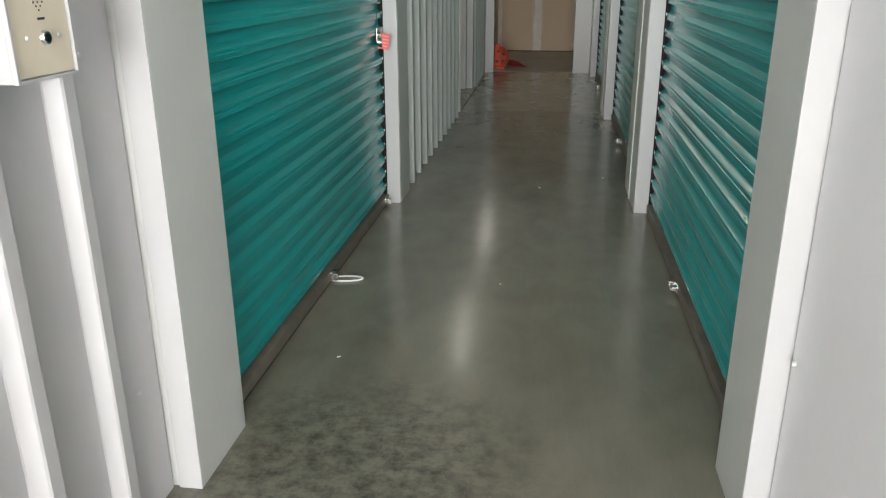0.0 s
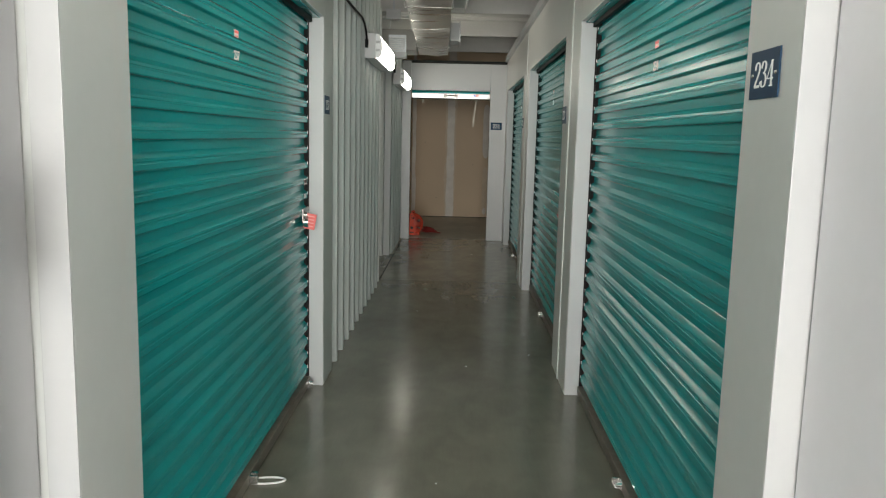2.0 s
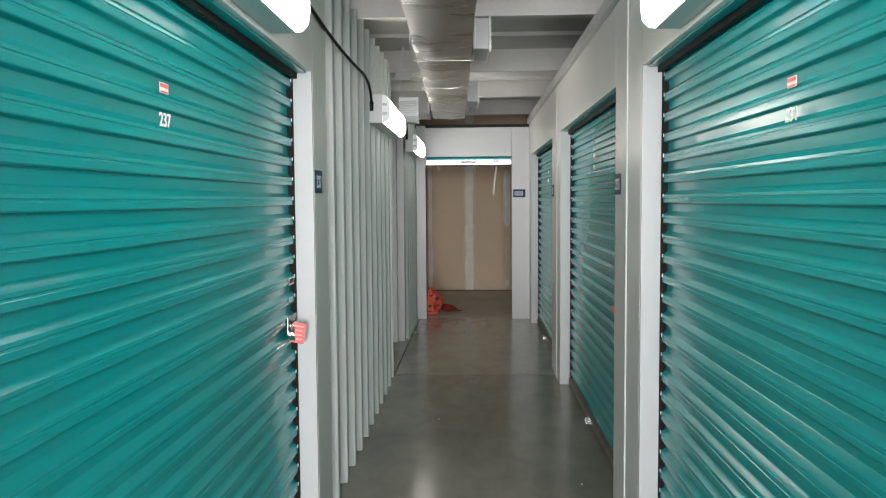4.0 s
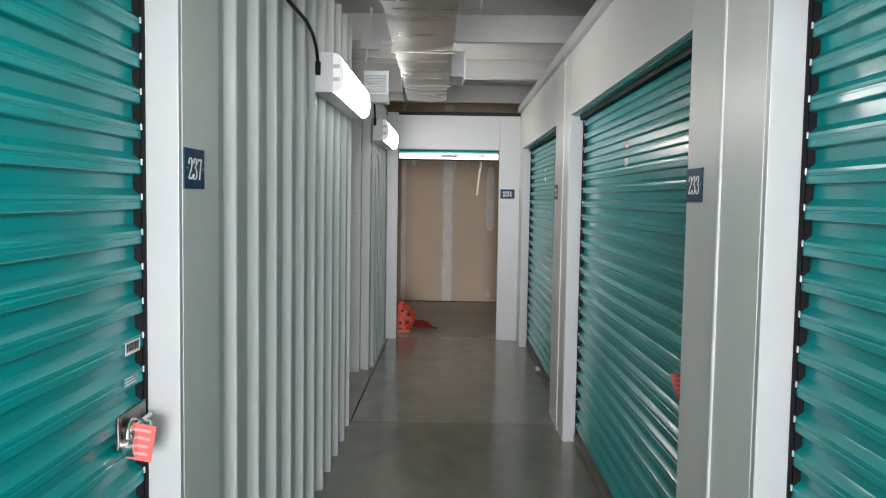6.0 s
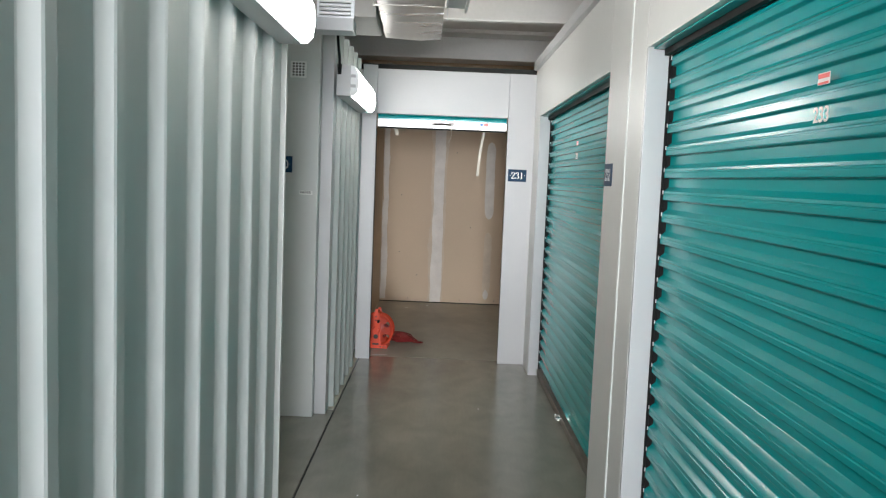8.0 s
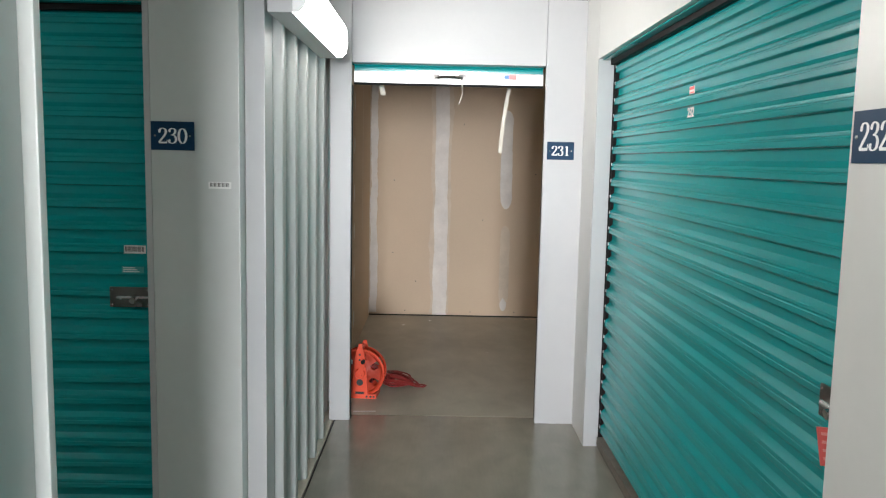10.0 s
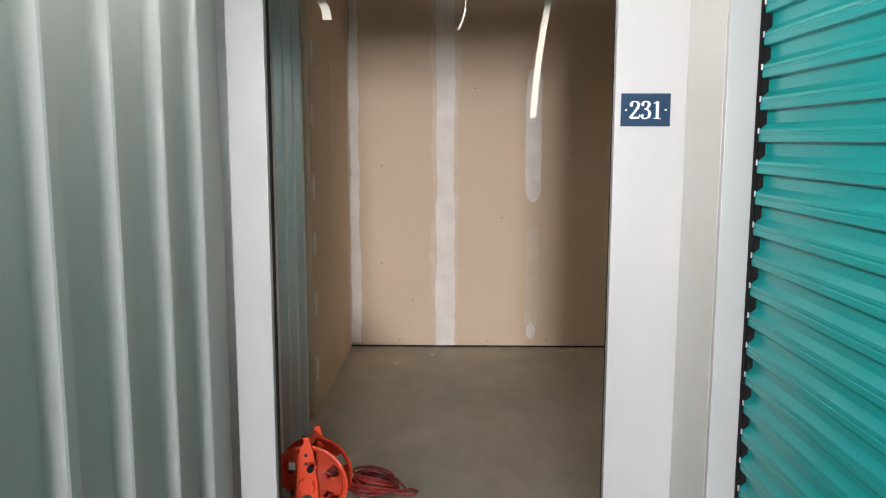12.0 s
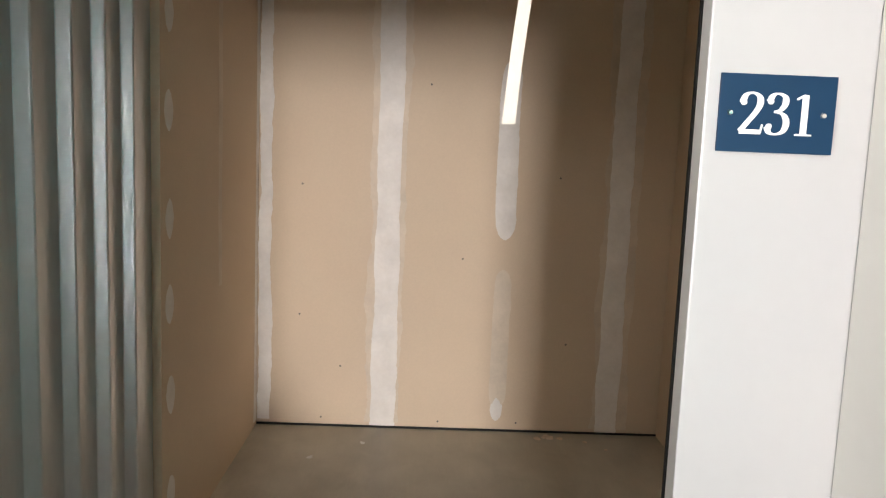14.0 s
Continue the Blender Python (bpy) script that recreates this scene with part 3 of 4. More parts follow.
part("sticker", box(bmesh.new(), W * 0.79, W * 0.815, -0.0312, -0.0304, 1.983, 2.004), M_blue, bar, "small blue sticker")
part("sticker", box(bmesh.new(), W * 0.816, W * 0.855, -0.0312, -0.0304, 1.979, 2.006), M_pink, bar, "faded pink sticker")
def ribbon(pts, w, th=0.0012):
    """A flat strap hanging along points in the plane x, z."""
    b = bmesh.new()
    prev = None
    for x, y, z in pts:
        ring = [b.verts.new((x + sx * w / 2, y + sy * th / 2, z)) for sx, sy in ((-1, -1), (1, -1), (1, 1), (-1, 1))]
        if prev:
            for k in range(4):
                b.faces.new((prev[k], prev[(k + 1) % 4], ring[(k + 1) % 4], ring[k]))
        else:
            b.faces.new(ring)
        prev = ring
    b.faces.new(prev[::-1])
    bmesh.ops.recalc_face_normals(b, faces=b.faces[:])
    return b


part("pull_strap", ribbon([(W * 0.815 + 0.03 - 0.05 * s - 0.008 * math.sin(3 * s), 0.2, 1.99 - 0.42 * s) for s in np.linspace(0, 1, 9)], 0.022), M_tape, t, "white fabric pull strap")
part("pull_strap", ribbon([(0.11 + 0.05 * math.sin(s * 1.5), 0.12, 1.965 - 0.075 * s * s) for s in np.linspace(0, 1, 7)], 0.03), M_tape, t, "short torn white strap end")
part("pull_cord", tube(bmesh.new(), [(W * 0.555 + 0.02 * math.sin(3.2 * s), -0.05, 1.985 - 0.15 * s) for s in np.linspace(0, 1, 8)], 0.0035, 6), M_tape, t, "frayed white cord", True)


# ---- number signs ----
# book-face numerals: strokes of (x, z) in a box 0.6 wide and 1 high, thick where they run upright
GLYPH = {
    "0": [[(0.3 + 0.22 * math.sin(k * math.tau / 16), 0.5 + 0.47 * math.cos(k * math.tau / 16)) for k in range(17)]],
    "1": [[(0.31, 0.02), (0.31, 0.97)], [(0.12, 0.86), (0.3, 0.97)], [(0.12, 0.025), (0.5, 0.025)]],
    "2": [[(0.09, 0.74), (0.16, 0.92), (0.31, 0.98), (0.46, 0.89), (0.48, 0.72), (0.40, 0.53), (0.24, 0.3), (0.07, 0.06)], [(0.06, 0.06), (0.53, 0.06)], [(0.52, 0.03), (0.56, 0.24)]],
    "3": [[(0.10, 0.78), (0.17, 0.93), (0.3, 0.98), (0.44, 0.9), (0.45, 0.74), (0.36, 0.6), (0.22, 0.55)], [(0.22, 0.55), (0.41, 0.5), (0.5, 0.32), (0.45, 0.11), (0.29, 0.02), (0.14, 0.06), (0.08, 0.2)]],
    "4": [[(0.4, 0.02), (0.4, 0.98)], [(0.39, 0.97), (0.04, 0.3)], [(0.03, 0.3), (0.57, 0.3)], [(0.25, 0.025), (0.54, 0.025)]],
    "7": [[(0.07, 0.93), (0.55, 0.93)], [(0.08, 0.97), (0.05, 0.73)], [(0.54, 0.93), (0.4, 0.58), (0.28, 0.0)]],
}
BAR = {("2", 1): 0.11, ("7", 0): 0.11, ("4", 1): 0.045, ("1", 1): 0.05, ("2", 2): 0.045, ("7", 1): 0.045}
BALL = {"2": [(0.12, 0.75)], "3": [(0.13, 0.79), (0.12, 0.2)]}


def curve_through(pts, n=6):
    """Points along a smooth line through pts."""
    p = [Vector(q) for q in pts]
    if len(p) < 3:
        return p
    out = []
    for i in range(len(p) - 1):
        a, b, c, d = p[max(i - 1, 0)], p[i], p[i + 1], p[min(i + 2, len(p) - 1)]
        for k in range(n):
            u = k / n
            out.append(0.5 * (2 * b + (c - a) * u + (2 * a - 5 * b + 4 * c - d) * u * u + (3 * b - a - 3 * c + d) * u ** 3))
    return out + [p[-1]]


def numerals(text, high, xc, material, parent):
    """White raised numerals centred on xc, on a plate facing -y."""
    step = 0.58
    x = -step * len(text) / 2
    for ch in text:
        b = bmesh.new()

        def solid(ring, y):
            f = b.faces.new([b.verts.new((xc + (x + q.x) * high * 1.1, y, (q.y - 0.5) * high)) for q in ring])
            r = bmesh.ops.extrude_face_region(b, geom=[f])
            bmesh.ops.translate(b, verts=[v for v in r["geom"] if isinstance(v, bmesh.types.BMVert)], vec=(0, -0.0006, 0))
        for si, st in enumerate(GLYPH[ch]):
            c = curve_through(st)
            sides = []
            for i, q in enumerate(c):
                d = (c[min(i + 1, len(c) - 1)] - c[max(i - 1, 0)]).normalized()
                w = BAR.get((ch, si), 0.045 + 0.1 * abs(d.y) ** 1.6)
                o = Vector((-d.y, d.x)) * w / 2
                sides.append((q + o, q - o))
            for (a0, a1), (c0, c1) in zip(sides, sides[1:]):
                solid((a0, c0, c1, a1), -0.0042 - 0.0001 * si)
        for bx, bz in BALL.get(ch, ()):
            solid([Vector((bx + 0.07 * math.cos(k * math.tau / 14), bz + 0.07 * math.sin(k * math.tau / 14))) for k in range(14)], -0.0046)
        bmesh.ops.recalc_face_normals(b, faces=b.faces[:])
        part("numeral", b, material, parent, "white numeral %s" % ch)
        x += step


def number_sign(text, m):
    t = thing("unit_sign", "navy blue unit number sign reading %s on the wall" % text, "sign", m, "navy unit number signs")
    pl = part("plate", box(bmesh.new(), 0, 0.152, -0.004, -0.0005, -0.05, 0.05, 0.001), M_navy, t, "navy blue plastic plate")
    numerals(text, 0.054, 0.076, M_letter, t)
    for x in (0.015, 0.137):
        part("screw", cyl(bmesh.new(), (x, -0.0041, 0), (x, -0.0065, 0), 0.0045, 0.003, 10), M_chrome, pl)
    return t


number_sign("237", pose(WL, 4.452, 1.588, 0, 0, 90))
number_sign("234", pose(WR, 1.715 + 0.165, 1.575, 0, 0, -90))
number_sign("233", pose(WR, 4.985, 1.575, 0, 0, -90))
number_sign("232", pose(WR, 8.055, 1.58, 0, 0, -90))
number_sign("231", pose(0.289, YE, 1.585))
number_sign("230", pose(-1.329, SY, 1.585))


# ---- wall lamps ----
def wall_lamp(y0, y1, x, side, z=2.03, m=None):
    """A wrap-round fluorescent lamp along a wall; side +1 projects to +x."""
    L = y1 - y0
    t = thing("wall_lamp", "lit white wraparound fluorescent lamp fixed to the wall", "wall lamp", m or pose(x, y0, z) @ Matrix.Diagonal((side, 1, 1, 1)), "corridor wall lamps")
    part("housing", box(bmesh.new(), 0.001, 0.086, 0.0, L, -0.016, 0.17, 0.004), M_white, t, "white steel housing")
    sec = [(0.087, -0.012), (0.108, -0.01), (0.128, 0.012), (0.135, 0.06), (0.13, 0.125), (0.112, 0.158), (0.087, 0.164)]
    d = bmesh.new()
    a = [d.verts.new((u, 0.012, v)) for u, v in sec]
    b = [d.verts.new((u, L - 0.012, v)) for u, v in sec]
    for i in range(len(sec)):
        j = (i + 1) % len(sec)
        d.faces.new((a[i], a[j], b[j], b[i]))
    bmesh.ops.recalc_face_normals(d, faces=d.faces[:])
    for ya, yb in ((0.002, 0.0125), (L - 0.0125, L - 0.002)):
        cap = bmesh.new()
        ends = [[cap.verts.new((0.087 + (u - 0.087) * 1.04, y, 0.076 + (v - 0.076) * 1.03)) for u, v in sec] for y in (ya, yb)]
        for i in range(len(sec)):
            j = (i + 1) % len(sec)
            cap.faces.new((ends[0][i], ends[0][j], ends[1][j], ends[1][i]))
        cap.faces.new(ends[0]), cap.faces.new(ends[1][::-1])
        bmesh.ops.recalc_face_normals(cap, faces=cap.faces[:])
        part("end_cap", cap, M_letter, t, "white moulded end cap")
    part("diffuser", d, M_glow, t, "glowing white acrylic diffuser")
    for yy in (0.0, L - 0.012):
        for z in (0.035, 0.095):
            part("clip", box(bmesh.new(), 0.0865, 0.118, yy - 0.003, yy + 0.011, z, z + 0.018, 0.001), M_white, t)
    return t


wall_lamp(2.56, 3.78, WL, 1, 2.085)
wall_lamp(2.58, 3.80, WR, -1, 2.085)
wall_lamp(6.25, 7.46, -0.886, 1)
wall_lamp(9.28, 10.5, -0.919, 1)
# an unseen lamp added on the aisle's near wall to brighten its door and post
wall_lamp(0, 1.22, 0, 1, 0, pose(-3.3, 7.66, 2.085, 0, 0, 90))


# ---- end unit: joint compound, as raised uneven bands ----
def band(parent_name, label, u0, u1, z0, z1, place, wob=0.012, th=0.002, seed=1, ends=False):
    """A thin raised band with wandering edges; place(u, z, d) gives the point, d out from the wall."""
    rnd = random.Random(seed)
    b = bmesh.new()
    n = max(6, int((z1 - z0) / 0.014))
    rows = []
    for i in range(n + 1):
        z = z0 + (z1 - z0) * i / n
        k = 1.0
        if ends:
            e = min(1.0, min(i, n - i) * (z1 - z0) / n / (u1 - u0))
            k = max(0.12, math.sqrt(1 - (1 - e) ** 2))
        mid, half = (u0 + u1) / 2, (u1 - u0) / 2 * k
        a = mid - half + wob * (noise.noise((seed * 7.1, z * 3.1, 0.3)) + 0.4 * noise.noise((seed * 3.3, z * 14, 2)) + 0.25 * noise.noise((seed * 4.1, z * 55, 4)))
        c = mid + half + wob * (noise.noise((seed * 5.7, z * 3.3, 9.3)) + 0.4 * noise.noise((seed * 2.9, z * 15, 7)) + 0.25 * noise.noise((seed * 6.1, z * 55, 8)))
        if c < a + 0.01:
            a, c = (a + c) / 2 - 0.005, (a + c) / 2 + 0.005
        e = min(0.012, (c - a) * 0.3)
        rows.append([b.verts.new(place(*p)) for p in ((a, z, 0.0), (a + e, z, th), (c - e, z, th), (c, z, 0.0))])
    for r, s in zip(rows, rows[1:]):
        for k in range(3):
            b.faces.new((r[k], r[k + 1], s[k + 1], s[k]))
    bmesh.ops.recalc_face_normals(b, faces=b.faces[:])
    return struct(parent_name, b, M_thin if th < 0.0015 else M_mud, label, "joint compound", True)


def on_back(u, z, d):
    return (u, YB - 0.0006 - d, z)


def on_left(u, z, d):
    return (UX0 + 0.0006 + d, u, z)


band("trim", "pale band of joint compound on the back wall", -0.355, -0.215, 0.005, 2.9, on_back, 0.014, seed=1)
band("trim", "pale band of joint compound on the back wall", 0.285, 0.395, 1.06, 2.0, on_back, 0.012, seed=2, ends=True)
band("trim", "pale band of joint compound on the back wall", 0.295, 0.385, 0.13, 0.9, on_back, 0.012, 0.0012, seed=3, ends=True)
band("trim", "pale band of joint compound on the back wall", 0.885, 1.01, 0.005, 2.9, on_back, 0.014, seed=4)
band("trim", "pale band of joint compound in the wall corner", UX0 + 0.005, -0.9, 0.03, 2.9, on_back, 0.016, seed=5)
band("trim", "pale band of joint compound in the wall corner", YB - 0.07, YB - 0.012, 0.03, 2.4, on_left, 0.01, seed=6)
band("trim", "faint seam of joint compound on the side wall", 13.24, 13.30, 0.9, 2.2, on_left, 0.01, 0.0012, seed=7)
for k, z in enumerate((0.25, 0.62, 0.95, 1.25, 1.62, 1.95)):
    band("trim", "dab of joint compound over a screw on the side wall", 12.56, 12.66, z - 0.07, z + 0.07, on_left, 0.012, 0.0015, seed=20 + k, ends=True)
band("trim", "thin smear of joint compound beside the wall seam", -0.385, -0.19, 0.03, 2.9, on_back, 0.03, 0.0008, seed=31)
band("trim", "thin smear of joint compound beside the wall seam", 0.86, 1.05, 0.03, 2.9, on_back, 0.03, 0.0008, seed=32)
band("trim", "round dab of joint compound at the seam's foot", 0.305, 0.375, 0.06, 0.19, on_back, 0.008, 0.0022, seed=33, ends=True)
for x, z in ((-0.74, 1.32), (-0.745, 0.62), (-0.08, 1.86), (-0.52, 0.34), (0.12, 0.95), (0.62, 1.4), (0.7, 0.5), (-0.3, 0.06), (0.02, 0.045), (0.45, 0.05), (-0.62, 0.05)):
    t = thing("drywall_screw", "dark screw head sunk in the gypsum board", "screw", pose(x, YB, z), "screws in the gypsum board")
    part("head", cyl(bmesh.new(), (0, -0.0003, 0), (0, -0.0022, 0), 0.0055, 0.004, 10), M_brown, t)
for k, (x, y, r) in enumerate(((0.56, 13.93, 0.02), (0.62, 13.95, 0.03), (0.68, 13.94, 0.018), (0.81, 13.9, 0.012), (0.9, 13.8, 0.01))):
    t = thing("plaster_crumb", "crumb of dried plaster on the unit's floor", "debris", pose(x, y, 0, 0, 0, 50 * k), "plaster crumbs")
    b = bmesh.new()
    bmesh.ops.create_icosphere(b, subdivisions=2, radius=r)
    for v in b.verts:
        v.co *= 1 + 0.5 * noise.noise(v.co * 60 + Vector((k, 0, 0)))
        v.co.z = max(-0.001, v.co.z * 0.45)
    b.transform(Matrix.Translation((0, 0, 0.001)))
    part("crumb", b, M_thin, t)
struct("baseboard", box(bmesh.new(), UX0, UX1, YB - 0.004, YB - 0.0006, 0.0, 0.012), M_joint, "dark gap under the gypsum board", "baseboard")
struct("trim", box(bmesh.new(), EX0 - 0.03, EX0 + 0.003, YE + 0.037, YE + 0.064, 0, 1.93), M_dark, "black door guide of the open unit", "trim")
struct("trim", box(bmesh.new(), EX1 - 0.001, EX1 + 0.03, YE + 0.037, YE + 0.046, 0, 1.93), M_dark, "black door guide of the open unit", "trim")


# ---- ceiling duct ----
def air_duct():
    t = thing("air_duct", "foil-wrapped rectangular air duct hung below the roof", "air duct", pose(-0.368, 5.4, 2.33, 0, 0, 1.3))
    x0, x1, z0, z1 = -0.158, 0.158, 0.0, 0.30
    b = bmesh.new()
    rows = []
    for i in range(61):
        y = -3.5 + 7.15 * i / 60
        r = []
        for k in range(20):
            a = (k % 5) / 5
            px, pz = ((x0 + (x1 - x0) * a, z0), (x1, z0 + (z1 - z0) * a), (x1 - (x1 - x0) * a, z1), (x0, z1 - (z1 - z0) * a))[k // 5]
            w = 0.010 * noise.noise((px * 5, y * 3.0, pz * 5)) + 0.004 * noise.noise((px * 11, y * 17, pz * 9))
            sag = -0.008 * (1 - (2 * a - 1) ** 2) if k // 5 == 0 else 0
            r.append(b.verts.new((px + w * 0.6, y, pz + w + sag)))
        rows.append(r)
    for r, s in zip(rows, rows[1:]):
        for k in range(20):
            b.faces.new((r[k], r[(k + 1) % 20], s[(k + 1) % 20], s[k]))
    b.faces.new(rows[0]), b.faces.new(rows[-1][::-1])
    bmesh.ops.recalc_face_normals(b, faces=b.faces[:])
    part("body", b, M_duct, t, "crinkled silver foil wrap", True)
    end = bmesh.new()
    ring = [[end.verts.new((sx * s * 0.158, y, 0.15 + sz * s2 * 0.15)) for sx, sz in ((-1, -1), (1, -1), (1, 1), (-1, 1))] for y, s, s2 in ((3.65, 1, 1), (3.82, 0.8, 0.75))]
    for k in range(4):
        end.faces.new((ring[0][k], ring[0][(k + 1) % 4], ring[1][(k + 1) % 4], ring[1][k]))
    end.faces.new(ring[1])
    bmesh.ops.recalc_face_normals(end, faces=end.faces[:])
    part("end_cap", end, M_duct, t, "folded foil end")
    for y in (-2.4, -1.15, 0.35, 1.5, 2.75):
        s = bmesh.new()
        box(s, x0 - 0.014, x1 + 0.014, y - 0.018, y + 0.018, z0 - 0.0135, z0 - 0.012)
        box(s, x0 - 0.016, x0 - 0.0145, y - 0.018, y + 0.018, z0 - 0.016, z1)
        box(s, x1 + 0.0145, x1 + 0.016, y - 0.018, y + 0.018, z0 - 0.016, z1)
        part("tape_band", s, M_duct, t, "shiny foil tape band")
    for y in (-2.1, 0.4, 2.75):
        c = part("collar", box(bmesh.new(), x1 + 0.012, x1 + 0.10, y - 0.2, y + 0.2, 0.03, 0.2, 0.004), M_white, t, "white side register box")
        part("grille", box(bmesh.new(), x1 + 0.1005, x1 + 0.112, y - 0.215, y + 0.215, 0.012, 0.215, 0.004), M_alu, c, "bright register frame")
        for k in range(5):
            part("vane", box(bmesh.new(), x1 + 0.1125, x1 + 0.117, y - 0.19, y + 0.19, 0.035 + k * 0.034, 0.048 + k * 0.034), M_galv, c)
    # branch to the side aisle, with its slotted outlet
    br = bmesh.new()
    box(br, -0.55, x0 - 0.012, 2.95, 3.45, -0.03, 0.18, 0.01)
    part("branch", br, M_branch, t, "pale insulated branch duct")
    for k in range(7):
        f = bmesh.new()
        box(f, -0.44, -0.29, 2.90 - 0.004, 2.90 + 0.02, -0.035 + k * 0.019, -0.025 + k * 0.019, 0.002)
        part("vane", f, M_label, t, "pale outlet slat")
    part("outlet_frame", box(bmesh.new(), -0.455, -0.275, 2.93, 2.948, -0.05, 0.12), M_galv, t, "shaded outlet opening")
    part("outlet_lip", box(bmesh.new(), -0.46, -0.27, 2.86, 3.0, -0.115, -0.055, 0.006), M_white, t, "white outlet lip")
    for y in (-2.9, 0.0, 3.1):
        for x in (x0 - 0.02, x1 + 0.02):
            part("hanger", box(bmesh.new(), x - 0.0015, x + 0.0015, y - 0.015, y + 0.015, 0.0, ROOF - 2.33), M_galv, t, "thin steel hanger strap")
    return t


air_duct()
t = thing("junction_box", "white electrical junction box with cables below the roof", "junction box", pose(-0.85, 8.42, 2.62))
part("box", box(bmesh.new(), -0.07, 0.07, -0.04, 0.04, 0, 0.09, 0.004), M_white, t)
part("cover", box(bmesh.new(), -0.075, 0.075, -0.046, -0.041, -0.004, 0.094, 0.002), M_white, t)
for p in ([(0.07, 0, 0.03), (0.13, 0, 0.03), (0.2, 0.02, 0.07), (0.3, 0.05, 0.12)], [(-0.07, 0, 0.03), (-0.12, 0.0, 0.0), (-0.16, 0, -0.06), (-0.17, 0, -0.15)], [(-0.03, 0, 0), (-0.035, 0, -0.06), (-0.05, 0.01, -0.15)]):
    part("cable", tube(bmesh.new(), p, 0.007), M_label, t, "", True)
part("hanger", box(bmesh.new(), -0.01, 0.01, -0.002, 0.002, 0.0945, ROOF - 2.62), M_galv, t)


def cable(label, pts, r=0.008):
    t = thing("cable", label, "cable", pose(*pts[0]))
    o = Vector(pts[0])
    part("sheath", tube(bmesh.new(), [Vector(p) - o for p in pts], r), M_dark, t, "", True)
    e = Vector(pts[-1]) - o
    part("connector", cyl(bmesh.new(), e + Vector((0, 0, 0.03)), e - Vector((0, 0, 0.03)), 0.014, 0.012), M_dark, t, "black cable connector", True)


def sway(p, q, sag, n=10):
    p, q = Vector(p), Vector(q)
    return [p.lerp(q, i / n) + Vector((0, 0, -sag * math.sin(math.pi * i / n))) for i in range(n + 1)]


cable("black power cable along the corrugated wall to the lamp", sway((-0.87, 4.2, 2.31), (-0.87, 5.7, 2.27), 0.02) + [Vector((-0.87, 5.95, 2.275)), Vector((-0.868, 6.1, 2.25)), Vector((-0.866, 6.18, 2.20)), Vector((-0.866, 6.215, 2.16)), Vector((-0.868, 6.236, 2.12))])
cable("black power cable hanging down to the lamp", [Vector((-0.885, 9.0, 2.42)), Vector((-0.885, 9.06, 2.30)), Vector((-0.89, 9.18, 2.22)), Vector((-0.9, 9.266, 2.17))])


# ---- intercom in the entrance passage ----
t = thing("intercom", "cream steel intercom call box on the corrugated wall", "intercom", pose(-0.957, 1.262, 1.255))
part("case", box(bmesh.new(), 0.0, 0.062, -0.092, 0.085, -0.112, 0.112, 0.004), M_white, t, "off-white steel case")
fp = part("face_plate", box(bmesh.new(), 0.0625, 0.0665, -0.083, 0.077, -0.104, 0.104, 0.001), M_cream, t, "cream face plate")
for sx in (-1, 1):
    part("edge_lip", box(bmesh.new(), 0.0625, 0.072, -0.0035 + sx * 0.086 - 0.003, sx * 0.086, -0.112, 0.112, 0.001), M_white, t)
    part("edge_lip", box(bmesh.new(), 0.0625, 0.072, -0.084, 0.08, sx * 0.109 - 0.003, sx * 0.109 + 0.003, 0.001), M_white, t)
g = bmesh.new()
for i in range(-4, 5):
    for j in range(-4, 5):
        if i * i + j * j < 18 and (i + j) % 2 == 0:
            cyl(g, (0.0667, i * 0.006, 0.03 + j * 0.0065), (0.0674, i * 0.006, 0.03 + j * 0.0065), 0.0019, seg=8)
part("speaker_holes", g, M_ink, fp, "round pattern of small dark holes")
part("button", cyl(bmesh.new(), (0.0667, 0.004, -0.042), (0.073, 0.004, -0.042), 0.013, 0.011, 20), M_chrome, fp, "round steel call button", True)
part("button_cap", cyl(bmesh.new(), (0.0732, 0.004, -0.042), (0.075, 0.004, -0.042), 0.008, 0.007, 16), M_dark, fp, "dark button centre")
part("print", box(bmesh.new(), 0.0667, 0.0672, -0.008, 0.012, -0.012, -0.008), M_ink, fp)
for y, z in ((-0.045, 0.06), (0.045, 0.06), (-0.045, -0.04), (0.045, -0.04)):
    part("screw", cyl(bmesh.new(), (0.0667, y, z), (0.069, y, z), 0.0042, 0.003, 10), M_galv, fp)

# ---- small fixtures on the walls ----
t = thing("speaker_plate", "small white perforated speaker plate on the aisle wall", "speaker", pose(-1.15, SY, 2.16))
pl = part("plate", box(bmesh.new(), -0.05, 0.05, -0.012, -0.0005, -0.05, 0.05, 0.006), M_label, t)
for i in range(4):
    for j in range(5):
        part("slot", box(bmesh.new(), -0.036 + i * 0.02, -0.024 + i * 0.02, -0.0135, -0.0125, -0.038 + j * 0.017, -0.028 + j * 0.017), M_ink, pl)
t = thing("barcode_label", "white barcode label stuck on the grey wall panel", "label", pose(-1.09, SY, 1.415))
pl = part("paper", box(bmesh.new(), -0.04, 0.04, -0.002, -0.0005, -0.012, 0.012), M_label, t)
b = bmesh.new()
for k in range(15):
    box(b, -0.034 + k * 0.0046, -0.034 + k * 0.0046 + (0.0018 if k % 3 else 0.003), -0.0027, -0.0021, -0.005, 0.009)
part("print", b, M_ink, pl)
